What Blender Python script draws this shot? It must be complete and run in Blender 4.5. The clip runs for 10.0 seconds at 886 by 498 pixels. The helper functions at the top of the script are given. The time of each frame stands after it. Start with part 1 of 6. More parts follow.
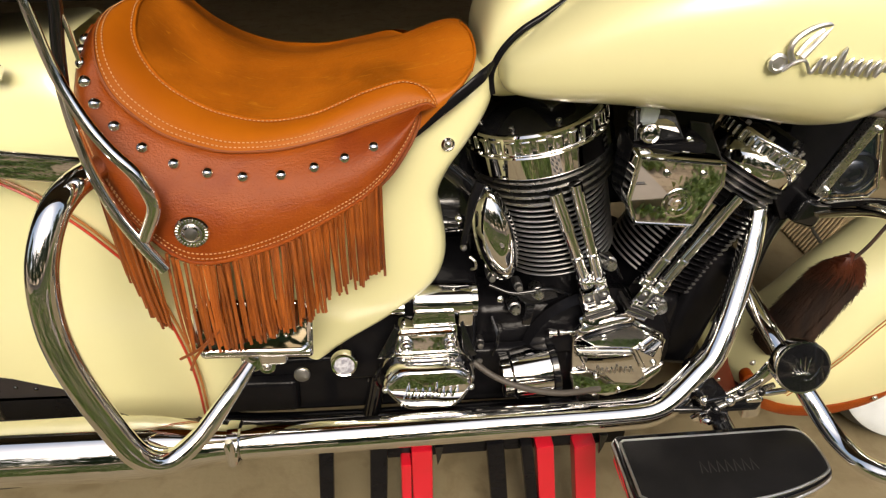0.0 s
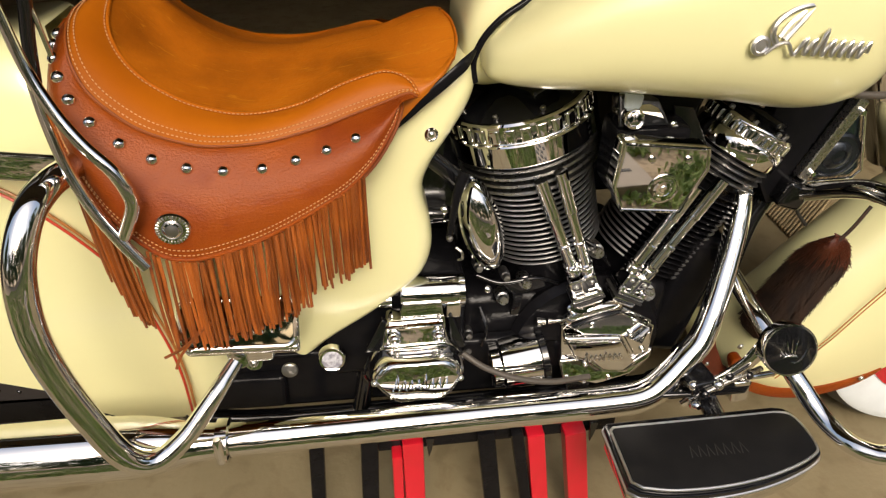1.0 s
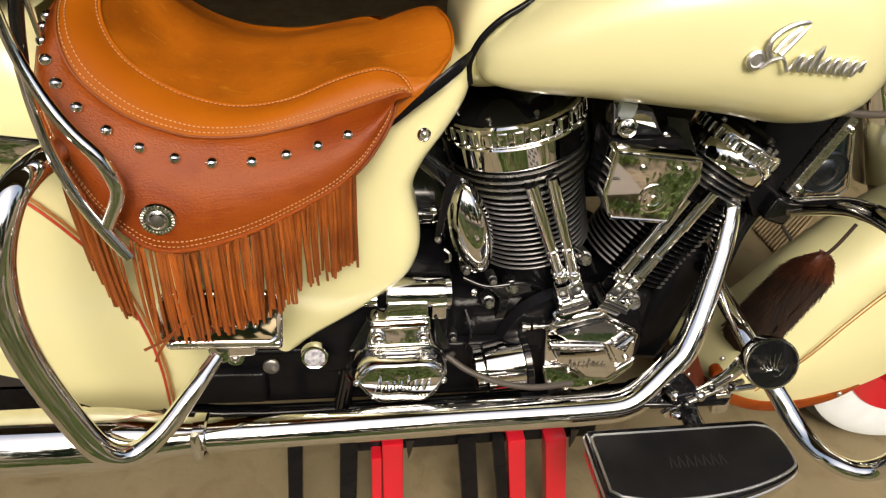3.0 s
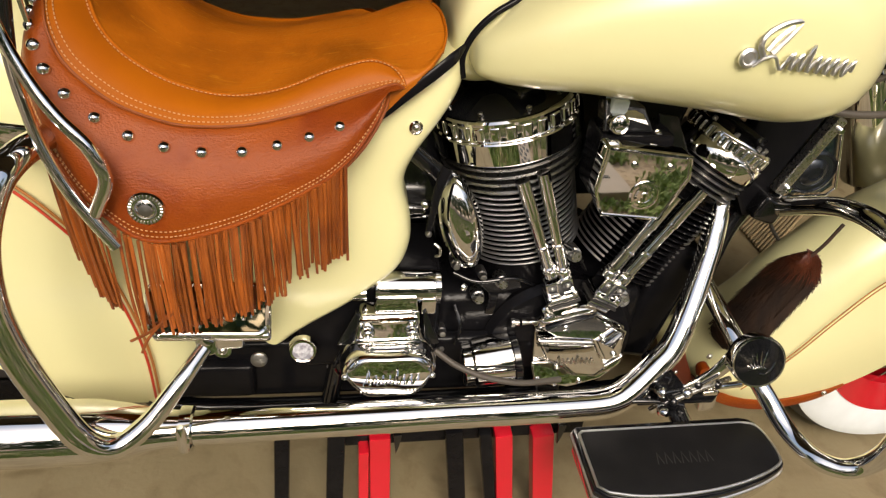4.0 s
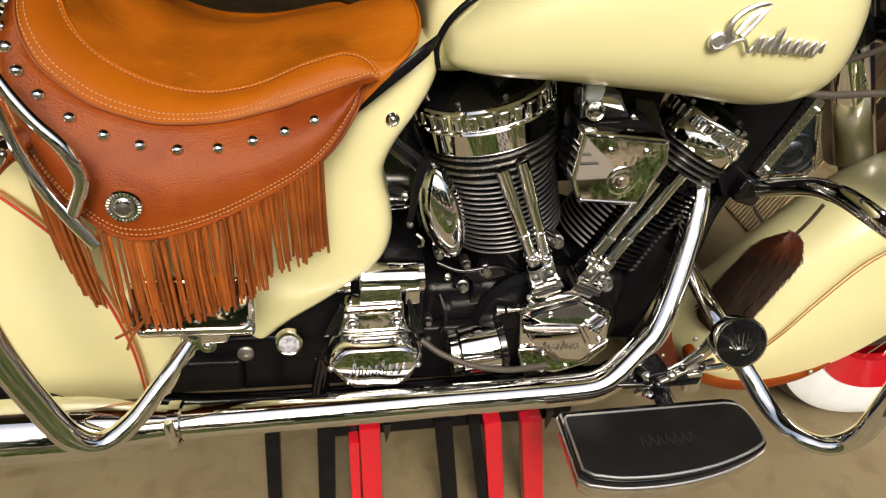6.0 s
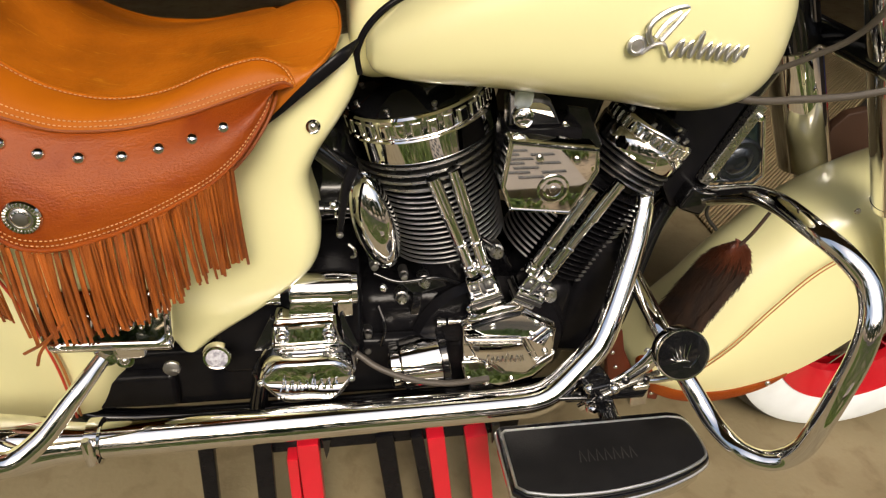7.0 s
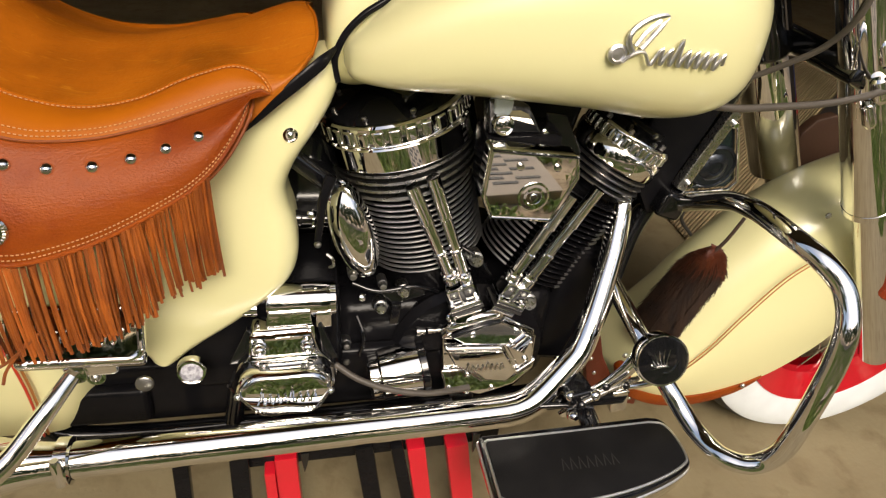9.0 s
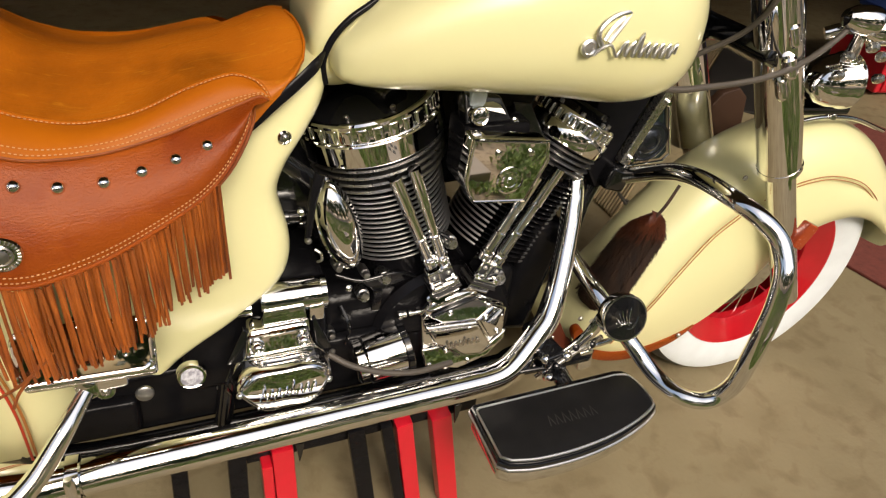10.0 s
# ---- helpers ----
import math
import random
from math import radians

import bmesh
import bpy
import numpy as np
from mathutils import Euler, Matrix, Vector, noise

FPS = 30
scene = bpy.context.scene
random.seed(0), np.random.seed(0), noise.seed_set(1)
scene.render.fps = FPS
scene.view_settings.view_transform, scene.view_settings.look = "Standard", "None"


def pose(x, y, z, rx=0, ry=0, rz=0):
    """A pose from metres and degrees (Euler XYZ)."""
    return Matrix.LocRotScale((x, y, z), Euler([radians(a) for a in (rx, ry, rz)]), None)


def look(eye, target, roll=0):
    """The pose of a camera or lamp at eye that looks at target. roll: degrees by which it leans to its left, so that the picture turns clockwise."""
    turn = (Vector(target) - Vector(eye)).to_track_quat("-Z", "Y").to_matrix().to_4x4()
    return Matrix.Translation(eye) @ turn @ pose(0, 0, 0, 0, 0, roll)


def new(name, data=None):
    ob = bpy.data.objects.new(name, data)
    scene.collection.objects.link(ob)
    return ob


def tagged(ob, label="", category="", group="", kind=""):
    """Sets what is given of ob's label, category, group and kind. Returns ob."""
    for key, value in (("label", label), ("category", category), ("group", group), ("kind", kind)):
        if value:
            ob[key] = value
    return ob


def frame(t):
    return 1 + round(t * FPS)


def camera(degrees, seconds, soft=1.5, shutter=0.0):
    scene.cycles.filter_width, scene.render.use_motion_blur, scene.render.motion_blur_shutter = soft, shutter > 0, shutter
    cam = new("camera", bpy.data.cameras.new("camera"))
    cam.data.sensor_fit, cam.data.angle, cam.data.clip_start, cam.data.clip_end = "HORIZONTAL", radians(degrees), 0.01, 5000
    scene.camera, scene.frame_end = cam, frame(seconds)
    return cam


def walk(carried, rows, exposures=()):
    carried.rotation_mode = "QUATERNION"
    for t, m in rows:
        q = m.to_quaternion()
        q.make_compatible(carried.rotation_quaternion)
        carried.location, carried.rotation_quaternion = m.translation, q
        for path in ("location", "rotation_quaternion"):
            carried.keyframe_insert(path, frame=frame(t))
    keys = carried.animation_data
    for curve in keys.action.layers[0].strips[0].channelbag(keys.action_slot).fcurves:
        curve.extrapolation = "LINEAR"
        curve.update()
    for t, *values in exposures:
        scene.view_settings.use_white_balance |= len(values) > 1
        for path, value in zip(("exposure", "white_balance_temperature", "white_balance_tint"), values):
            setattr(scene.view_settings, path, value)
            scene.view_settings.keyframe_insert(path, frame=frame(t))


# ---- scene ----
# Camera: eye and turn by the second. The bike stands along +x, its middle plane at y = 0.
cam = camera(67.09, 10.0, 1.25)
ROWS = [
    # t, x, y, z, rx, ry, rz
    (0.0, 0.0037, -0.9724, 1.2334, 55.733, -0.145, -5.100),
    (0.5, 0.0061, -0.9684, 1.2295, 55.431, 0.011, -6.009),
    (1.0, 0.0075, -0.9664, 1.2290, 54.967, 0.358, -6.670),
    (1.5, 0.0035, -0.9624, 1.2272, 54.754, 0.452, -7.184),
    (2.0, -0.0034, -0.9622, 1.2277, 54.606, -0.356, -6.911),
    (2.5, 0.0004, -0.9614, 1.2309, 54.710, -1.348, -6.694),
    (4.0, 0.0006, -0.9610, 1.2203, 54.870, -3.368, -6.868),
    (4.5, -0.0001, -0.9607, 1.2182, 54.532, -3.216, -7.036),
    (5.0, 0.0074, -0.9632, 1.2224, 54.265, -2.857, -7.404),
    (6.5, 0.0604, -0.9767, 1.2243, 54.348, -2.160, -7.925),
    (7.0, 0.1219, -0.9608, 1.2155, 54.857, -2.256, -8.226),
    (7.5, 0.1689, -0.9554, 1.2100, 55.334, -1.939, -7.175),
    (8.0, 0.1929, -0.9505, 1.2009, 55.687, -0.811, -5.339),
    (8.5, 0.1685, -0.9458, 1.2087, 55.558, -0.052, -5.097),
    (9.0, 0.1106, -0.9468, 1.2144, 55.340, -3.208, -10.621),
    (9.5, 0.0281, -0.9367, 1.2236, 54.779, -4.191, -15.501),
    (10.0, -0.0303, -0.9614, 1.2457, 54.555, -4.304, -20.657),
]
PATH = [(t, pose(x, y, z, rx, ry, rz)) for t, x, y, z, rx, ry, rz in ROWS] + [
    (2.7, look((0.002, -0.961, 1.229), (0.225, 0.662, 0.082), 2.1)), (3.8, look((0.005, -0.961, 1.222), (0.253, 0.662, 0.081), 4.0)),
    (5.2, look((0.015, -0.967, 1.220), (0.263, 0.640, 0.054), 2.8)), (6.3, look((0.036, -0.974, 1.2265), (0.304, 0.623, 0.054), 2.7))]
walk(cam, sorted(PATH, key=lambda row: row[0]))
EXPOSURE = 0.29
scene.view_settings.exposure = EXPOSURE

# ---------- light: a bright overcast sky in front of an open garage ----------
world = bpy.data.worlds.new("sky")
scene.world = world
world.use_nodes = True
wn = world.node_tree.nodes
sky = wn.new("ShaderNodeTexSky")
sky.sky_type = "NISHITA"
sky.sun_disc = False
sky.sun_elevation, sky.sun_rotation = radians(41), radians(177)
sky.dust_density, sky.ozone_density, sky.air_density = 6.0, 0.6, 1.2
wn["Background"].inputs["Strength"].default_value = 0.15
world.node_tree.links.new(sky.outputs[0], wn["Background"].inputs["Color"])

sun = new("sun", bpy.data.lights.new("sun", "SUN"))
sun.data.energy, sun.data.angle, sun.data.color = 1.2, radians(20), (1.0, 0.95, 0.88)
sun.matrix_world = look((0.2, -3.6, 3.1), (0, 0, 0))


# ---------- materials ----------
def material(name, base, rough=0.5, metal=0.0, coat=0.0, second=None, scale=20.0, mix=0.5, bump=0.0, bump_scale=200.0,
             rough_var=0.08, random_tint=0.0, spec=0.5, sheen=0.0, stretch=(1, 1, 1), wrinkle=0.0, stain=None):
    """A surface with a broad stain, a fine grain and a little relief."""
    m = bpy.data.materials.new(name)
    m.use_nodes = True
    nt = m.node_tree
    n, link = nt.nodes, nt.links.new
    b = n["Principled BSDF"]
    b.inputs["Roughness"].default_value = rough
    b.inputs["Metallic"].default_value = metal
    b.inputs["Coat Weight"].default_value = coat
    b.inputs["Coat Roughness"].default_value = 0.03
    b.inputs["Specular IOR Level"].default_value = spec
    b.inputs["Sheen Weight"].default_value = sheen
    co = n.new("ShaderNodeTexCoord")
    mp = n.new("ShaderNodeMapping")
    mp.inputs["Scale"].default_value = stretch
    link(co.outputs["Object"], mp.inputs["Vector"])
    big = n.new("ShaderNodeTexNoise")
    big.inputs["Scale"].default_value, big.inputs["Detail"].default_value = scale, 6.0
    link(mp.outputs[0], big.inputs["Vector"])
    fine = n.new("ShaderNodeTexNoise")
    fine.inputs["Scale"].default_value, fine.inputs["Detail"].default_value = bump_scale, 4.0
    link(mp.outputs[0], fine.inputs["Vector"])
    second = second or tuple(c * 0.88 for c in base)
    ramp = n.new("ShaderNodeValToRGB")
    ramp.color_ramp.elements[0].position, ramp.color_ramp.elements[1].position = 0.5 - mix / 2, 0.5 + mix / 2
    ramp.color_ramp.elements[0].color, ramp.color_ramp.elements[1].color = (*second, 1), (*base, 1)
    link(big.outputs["Fac"], ramp.inputs["Fac"])
    colour = ramp.outputs["Color"]
    if random_tint:
        info = n.new("ShaderNodeObjectInfo")
        hsv = n.new("ShaderNodeHueSaturation")
        rng = n.new("ShaderNodeMapRange")
        rng.inputs["To Min"].default_value, rng.inputs["To Max"].default_value = 1 - random_tint, 1 + random_tint
        link(info.outputs["Random"], rng.inputs["Value"])
        link(rng.outputs["Result"], hsv.inputs["Value"])
        link(colour, hsv.inputs["Color"])
        colour = hsv.outputs["Color"]
    if stain:
        blot = n.new("ShaderNodeTexNoise")
        blot.inputs["Scale"].default_value, blot.inputs["Detail"].default_value, blot.inputs["Distortion"].default_value = stain[1], 9.0, 0.4
        link(co.outputs["Object"], blot.inputs["Vector"])
        edge_ramp = n.new("ShaderNodeValToRGB")
        edge_ramp.color_ramp.elements[0].position, edge_ramp.color_ramp.elements[1].position = 0.50, 0.68
        link(blot.outputs["Fac"], edge_ramp.inputs["Fac"])
        mixer = n.new("ShaderNodeMix")
        mixer.data_type = "RGBA"
        link(edge_ramp.outputs["Color"], mixer.inputs[0])
        link(colour, mixer.inputs[6])
        mixer.inputs[7].default_value = (*stain[0], 1)
        colour = mixer.outputs[2]
    link(colour, b.inputs["Base Color"])
    if rough_var:
        rr = n.new("ShaderNodeMapRange")
        rr.inputs["To Min"].default_value, rr.inputs["To Max"].default_value = max(0.0, rough - rough_var), min(1.0, rough + rough_var)
        link(fine.outputs["Fac"], rr.inputs["Value"])
        link(rr.outputs["Result"], b.inputs["Roughness"])
    if bump:
        bp = n.new("ShaderNodeBump")
        bp.inputs["Strength"].default_value, bp.inputs["Distance"].default_value = bump, 0.002
        link(fine.outputs["Fac"], bp.inputs["Height"])
        link(bp.outputs["Normal"], b.inputs["Normal"])
        if wrinkle:
            rid = n.new("ShaderNodeTexNoise")
            rid.noise_type = "RIDGED_MULTIFRACTAL"
            rid.inputs["Scale"].default_value, rid.inputs["Detail"].default_value = 11.0, 3.0
            rid.inputs["Distortion"].default_value = 0.6
            link(mp.outputs[0], rid.inputs["Vector"])
            b2 = n.new("ShaderNodeBump")
            b2.inputs["Strength"].default_value, b2.inputs["Distance"].default_value = wrinkle, 0.003
            link(rid.outputs["Fac"], b2.inputs["Height"])
            link(bp.outputs["Normal"], b2.inputs["Normal"])
            link(b2.outputs["Normal"], b.inputs["Normal"])
    return m


CREAM = material("cream_paint", (0.845, 0.81, 0.445), 0.30, coat=1.0, second=(0.825, 0.785, 0.42), scale=5, rough_var=0)
CREAM.node_tree.nodes["Principled BSDF"].inputs["Coat Roughness"].default_value = 0.18
CHROME = material("chrome", (0.82, 0.812, 0.795), 0.025, metal=1.0, second=(0.74, 0.732, 0.715), scale=30, rough_var=0.02, bump_scale=60)
ALLOY = material("polished_alloy", (0.78, 0.76, 0.72), 0.16, metal=1.0, scale=60, rough_var=0.06)
SILVER = material("satin_silver_badge", (0.80, 0.79, 0.78), 0.34, metal=1.0, scale=60, rough_var=0.08)
STEEL = material("bolt_steel", (0.62, 0.60, 0.56), 0.28, metal=1.0, scale=80, rough_var=0.1)
CASEBOLT = material("dull_bolt_steel", (0.36, 0.35, 0.34), 0.4, metal=1.0, scale=80, rough_var=0.1)
BLACK = material("black_gloss_paint", (0.007, 0.007, 0.008), 0.10, coat=0.4, scale=12, rough_var=0.05)
SATIN = material("satin_black_engine", (0.0050, 0.0050, 0.0062), 0.15, second=(0.0095, 0.009, 0.010), scale=25, spec=0.11, bump=0.30, bump_scale=70, rough_var=0.10)
RUBBER = material("black_rubber", (0.020, 0.018, 0.016), 0.55, second=(0.03, 0.027, 0.024), scale=18, bump=0.35, bump_scale=700)
CYLFIN = material("bright_fin_metal", (0.56, 0.55, 0.55), 0.46, metal=1.0, scale=70, rough_var=0.1)
PAD = material("glossy_black_rubber_pad", (0.007, 0.0068, 0.0075), 0.38, spec=0.16, second=(0.014, 0.0135, 0.0135), scale=22, bump=0.15, bump_scale=500)
FINS = material("fin_edge_metal", (0.55, 0.545, 0.54), 0.30, metal=1.0, scale=70, rough_var=0.1)
RED = material("red_enamel", (0.68, 0.008, 0.03), 0.3, coat=0.3, second=(0.56, 0.014, 0.022), scale=10, rough_var=0.02)
RIM_RED = material("red_wheel_enamel", (0.50, 0.008, 0.016), 0.22, coat=0.6, second=(0.40, 0.006, 0.012), scale=14, rough_var=0.04)
WHITEWALL = material("whitewall_rubber", (0.78, 0.83, 0.85), 0.6, second=(0.68, 0.72, 0.73), scale=16, bump=0.2, bump_scale=300)
SUEDE = material("worn_tan_seat_leather", (0.50, 0.142, 0.006), 0.44, second=(0.28, 0.068, 0.002), scale=6, mix=0.45, wrinkle=0.6, bump=0.25, bump_scale=220, rough_var=0.12, spec=0.25, stain=((0.23, 0.060, 0.002), 7.0))


def scratches(m, tint, turn, strength):
    """Thin streaks of another tint across a surface."""
    n, link = m.node_tree.nodes, m.node_tree.links.new
    b = n["Principled BSDF"]
    old = b.inputs["Base Color"].links[0].from_socket
    co, mp = n.new("ShaderNodeTexCoord"), n.new("ShaderNodeMapping")
    mp.inputs["Rotation"].default_value, mp.inputs["Scale"].default_value = turn, (1.0, 7.0, 3.0)
    link(co.outputs["Object"], mp.inputs["Vector"])
    tex = n.new("ShaderNodeTexNoise")
    tex.inputs["Scale"].default_value, tex.inputs["Detail"].default_value, tex.inputs["Distortion"].default_value = 16.0, 4.0, 1.6
    link(mp.outputs[0], tex.inputs["Vector"])
    ramp = n.new("ShaderNodeValToRGB")
    ramp.color_ramp.elements[0].position, ramp.color_ramp.elements[1].position = 0.60, 0.74
    ramp.color_ramp.elements[1].color = (strength, strength, strength, 1)
    link(tex.outputs["Fac"], ramp.inputs["Fac"])
    mixer = n.new("ShaderNodeMix")
    mixer.data_type = "RGBA"
    link(ramp.outputs["Color"], mixer.inputs[0])
    link(old, mixer.inputs[6])
    mixer.inputs[7].default_value = (*tint, 1)
    link(mixer.outputs[2], b.inputs["Base Color"])


scratches(SUEDE, (0.58, 0.24, 0.02), (0, 0, 0.9), 0.45)
scratches(SUEDE, (0.20, 0.052, 0.002), (0, 0, -0.6), 0.35)
TAN = material("smooth_tan_leather", (0.46, 0.128, 0.004), 0.45, spec=0.14, second=(0.33, 0.080, 0.003), scale=9, mix=0.7, bump=0.12, bump_scale=520, rough_var=0.08)
SKIRT = material("red_brown_skirt_leather", (0.34, 0.076, 0.006), 0.40, spec=0.24, second=(0.185, 0.028, 0.002), scale=6, mix=0.42, bump=0.5, bump_scale=380, stretch=(0.75, 1, 1.25), rough_var=0.14, wrinkle=0.12, stain=((0.20, 0.031, 0.003), 12.0))
FRINGE = material("fringe_leather", (0.40, 0.105, 0.012), 0.50, second=(0.22, 0.048, 0.006), scale=26, bump=0.4, bump_scale=500, random_tint=0.34)
PIPING = material("welt_leather", (0.26, 0.058, 0.004), 0.5, scale=30)
THREAD = material("cream_thread", (0.60, 0.33, 0.14), 0.7, scale=80)
STRIPE_RED = material("red_pinstripe", (0.62, 0.045, 0.012), 0.35, coat=0.4, scale=20)
STRIPE_GOLD = material("orange_gold_pinstripe", (0.46, 0.17, 0.03), 0.35, coat=0.4, scale=20)
FEATHER_DARK = material("dark_feather_vane", (0.060, 0.027, 0.012), 0.7, second=(0.018, 0.009, 0.005), scale=22, mix=0.4, bump=0.6, bump_scale=300, stretch=(3, 1, 0.4))
FEATHER_RED = material("russet_feather_base", (0.19, 0.043, 0.015), 0.38, second=(0.055, 0.014, 0.007), scale=28, bump=0.5, bump_scale=300)
CABLE = material("grey_cable_sheath", (0.085, 0.072, 0.058), 0.45, scale=40)
LENS = material("teal_dark_glass", (0.008, 0.016, 0.020), 0.05, coat=1.0, scale=8)


# ---------- mesh helpers ----------
def flat_faces(me, sharp):
    """Corner normals weighted by area, so that flat faces stay flat between rounded edges."""
    limit = math.cos(radians(sharp))
    around = [[] for _ in me.vertices]
    for p in me.polygons:
        for v in p.vertices:
            around[v].append((p.normal.copy(), p.area))
    normals = []
    for p in me.polygons:
        for v in p.vertices:
            n = Vector((0, 0, 0))
            for q, a in around[v]:
                if q.dot(p.normal) > limit:
                    n += q * a
            normals.append(n.normalized() if n.length > 1e-12 else p.normal)
    me.normals_split_custom_set(normals)


def finish(name, bm, mat, parent=None, label="", sharp=38):
    bmesh.ops.recalc_face_normals(bm, faces=bm.faces[:])
    me = bpy.data.meshes.new(name)
    bm.to_mesh(me)
    bm.free()
    me.polygons.foreach_set("use_smooth", [True] * len(me.polygons))
    me.set_sharp_from_angle(angle=radians(sharp))
    if len(me.polygons) < 500:
        flat_faces(me, sharp)
    me.materials.append(mat)
    ob = new(name, me)
    ob.parent = parent
    if label:
        ob["label"] = label
    return ob


def part(name, bm, mat, parent, label="", sharp=38):
    return finish(name, bm, mat, parent, label, sharp)


def spline(pts, per=6, closed=False):
    """A smooth line through the points."""
    p = [Vector(q) for q in pts]
    n = len(p)
    if n < 3:
        return p
    out = []
    for i in range(n if closed else n - 1):
        if closed:
            a, b, c, d = p[i - 1], p[i], p[(i + 1) % n], p[(i + 2) % n]
        else:
            b, c = p[i], p[i + 1]
            a = p[i - 1] if i else b * 2 - c
            d = p[i + 2] if i + 2 < n else c * 2 - b
        for k in range(per):
            t = k / per
            out.append(0.5 * (2 * b + (c - a) * t + (2 * a - 5 * b + 4 * c - d) * t * t + (3 * b - a - 3 * c + d) * t ** 3))
    if not closed:
        out.append(p[-1])
    return out


def even(pts, n):
    """n points evenly spaced along a line."""
    length = [0.0]
    for a, b in zip(pts, pts[1:]):
        length.append(length[-1] + (b - a).length)
    out, j = [], 0
    for i in range(n):
        s = length[-1] * i / (n - 1)
        while j < len(pts) - 2 and length[j + 1] < s:
            j += 1
        f = (s - length[j]) / max(1e-9, length[j + 1] - length[j])
        out.append(pts[j].lerp(pts[j + 1], min(1.0, f)))
    return out


def grid(bm, rows, closed=False, loop=False):
    """Quads over rows of points; closed: rows are rings; loop: last row meets the first."""
    vs = [[bm.verts.new(q) for q in r] for r in rows]
    k = len(vs[0])
    for i in range(len(vs) if loop else len(vs) - 1):
        a, b = vs[i], vs[(i + 1) % len(vs)]
        for j in range(k if closed else k - 1):
            bm.faces.new((a[j], a[(j + 1) % k], b[(j + 1) % k], b[j]))
    return vs


def grid_of(rows):
    b = bmesh.new()
    grid(b, rows)
    return b


def tube(bm, pts, r, seg=14, caps=True, flat=1.0, up=None):
    """A round (or flattened) tube along points; r: one radius or one for each point."""
    pts = [Vector(p) for p in pts]
    rs = r if isinstance(r, (list, tuple)) else [r] * len(pts)
    t0 = (pts[1] - pts[0]).normalized()
    side = (Vector(up) if up else (Vector((0, 1, 0)) if abs(t0.y) < 0.9 else Vector((1, 0, 0))))
    rows = []
    for i, p in enumerate(pts):
        t = (pts[min(i + 1, len(pts) - 1)] - pts[max(i - 1, 0)]).normalized()
        side = (side - t * side.dot(t)).normalized()
        b = t.cross(side)
        rows.append([p + (side * math.cos(2 * math.pi * k / seg) * flat + b * math.sin(2 * math.pi * k / seg)) * rs[i] for k in range(seg)])
    vs = grid(bm, rows, closed=True)
    if caps:
        bm.faces.new(vs[0])
        bm.faces.new(vs[-1])
    return bm


def rod(pts, r, seg=14, per=6, flat=1.0, up=None):
    if isinstance(r, (list, tuple)):
        n = (len(pts) - 1) * per
        r = [float(np.interp(k / n * (len(r) - 1), range(len(r)), r)) for k in range(n + 1)]
    return tube(bmesh.new(), spline(pts, per), r, seg, True, flat, up)


def axis_frame(base, direction, side=(0, 1, 0)):
    z = Vector(direction).normalized()
    x = Vector(side)
    x = (x - z * x.dot(z)).normalized()
    return Matrix.Translation(base) @ Matrix((x, z.cross(x), z)).transposed().to_4x4()


def lathe(profile, m, seg=36, bm=None, caps=True):
    """Turns (radius, height) pairs about the z axis of m."""
    bm = bm or bmesh.new()
    rows = [[m @ Vector((max(r, 1e-4) * math.cos(2 * math.pi * k / seg), max(r, 1e-4) * math.sin(2 * math.pi * k / seg), h)) for k in range(seg)] for r, h in profile]
    vs = grid(bm, rows, closed=True)
    if caps:
        bm.faces.new(vs[0])
        bm.faces.new(vs[-1])
    return bm


def box(size, m, bevel=0.004, seg=2, bm=None):
    b = bmesh.new()
    bmesh.ops.create_cube(b, size=1.0)
    bmesh.ops.scale(b, vec=size, verts=b.verts)
    if bevel:
        bmesh.ops.bevel(b, geom=b.edges[:], offset=bevel, segments=seg, affect="EDGES", profile=0.5)
    bmesh.ops.transform(b, matrix=m, verts=b.verts)
    if bm is None:
        return b
    me = bpy.data.meshes.new("tmp")
    b.to_mesh(me)
    b.free()
    bm.from_mesh(me)
    bpy.data.meshes.remove(me)
    return bm


def slab(outline, m, depth, bevel=0.004, seg=3):
    """An outline (x, y) raised by depth along z of m, with rounded edges."""
    b = bmesh.new()
    vs = [b.verts.new((x, y, 0)) for x, y in outline]
    f = b.faces.new(vs)
    ex = bmesh.ops.extrude_face_region(b, geom=[f])
    bmesh.ops.translate(b, vec=(0, 0, depth), verts=[g for g in ex["geom"] if isinstance(g, bmesh.types.BMVert)])
    if bevel:
        bmesh.ops.bevel(b, geom=b.edges[:], offset=bevel, segments=seg, affect="EDGES", profile=0.5, clamp_overlap=True)
    bmesh.ops.transform(b, matrix=m, verts=b.verts)
    return b


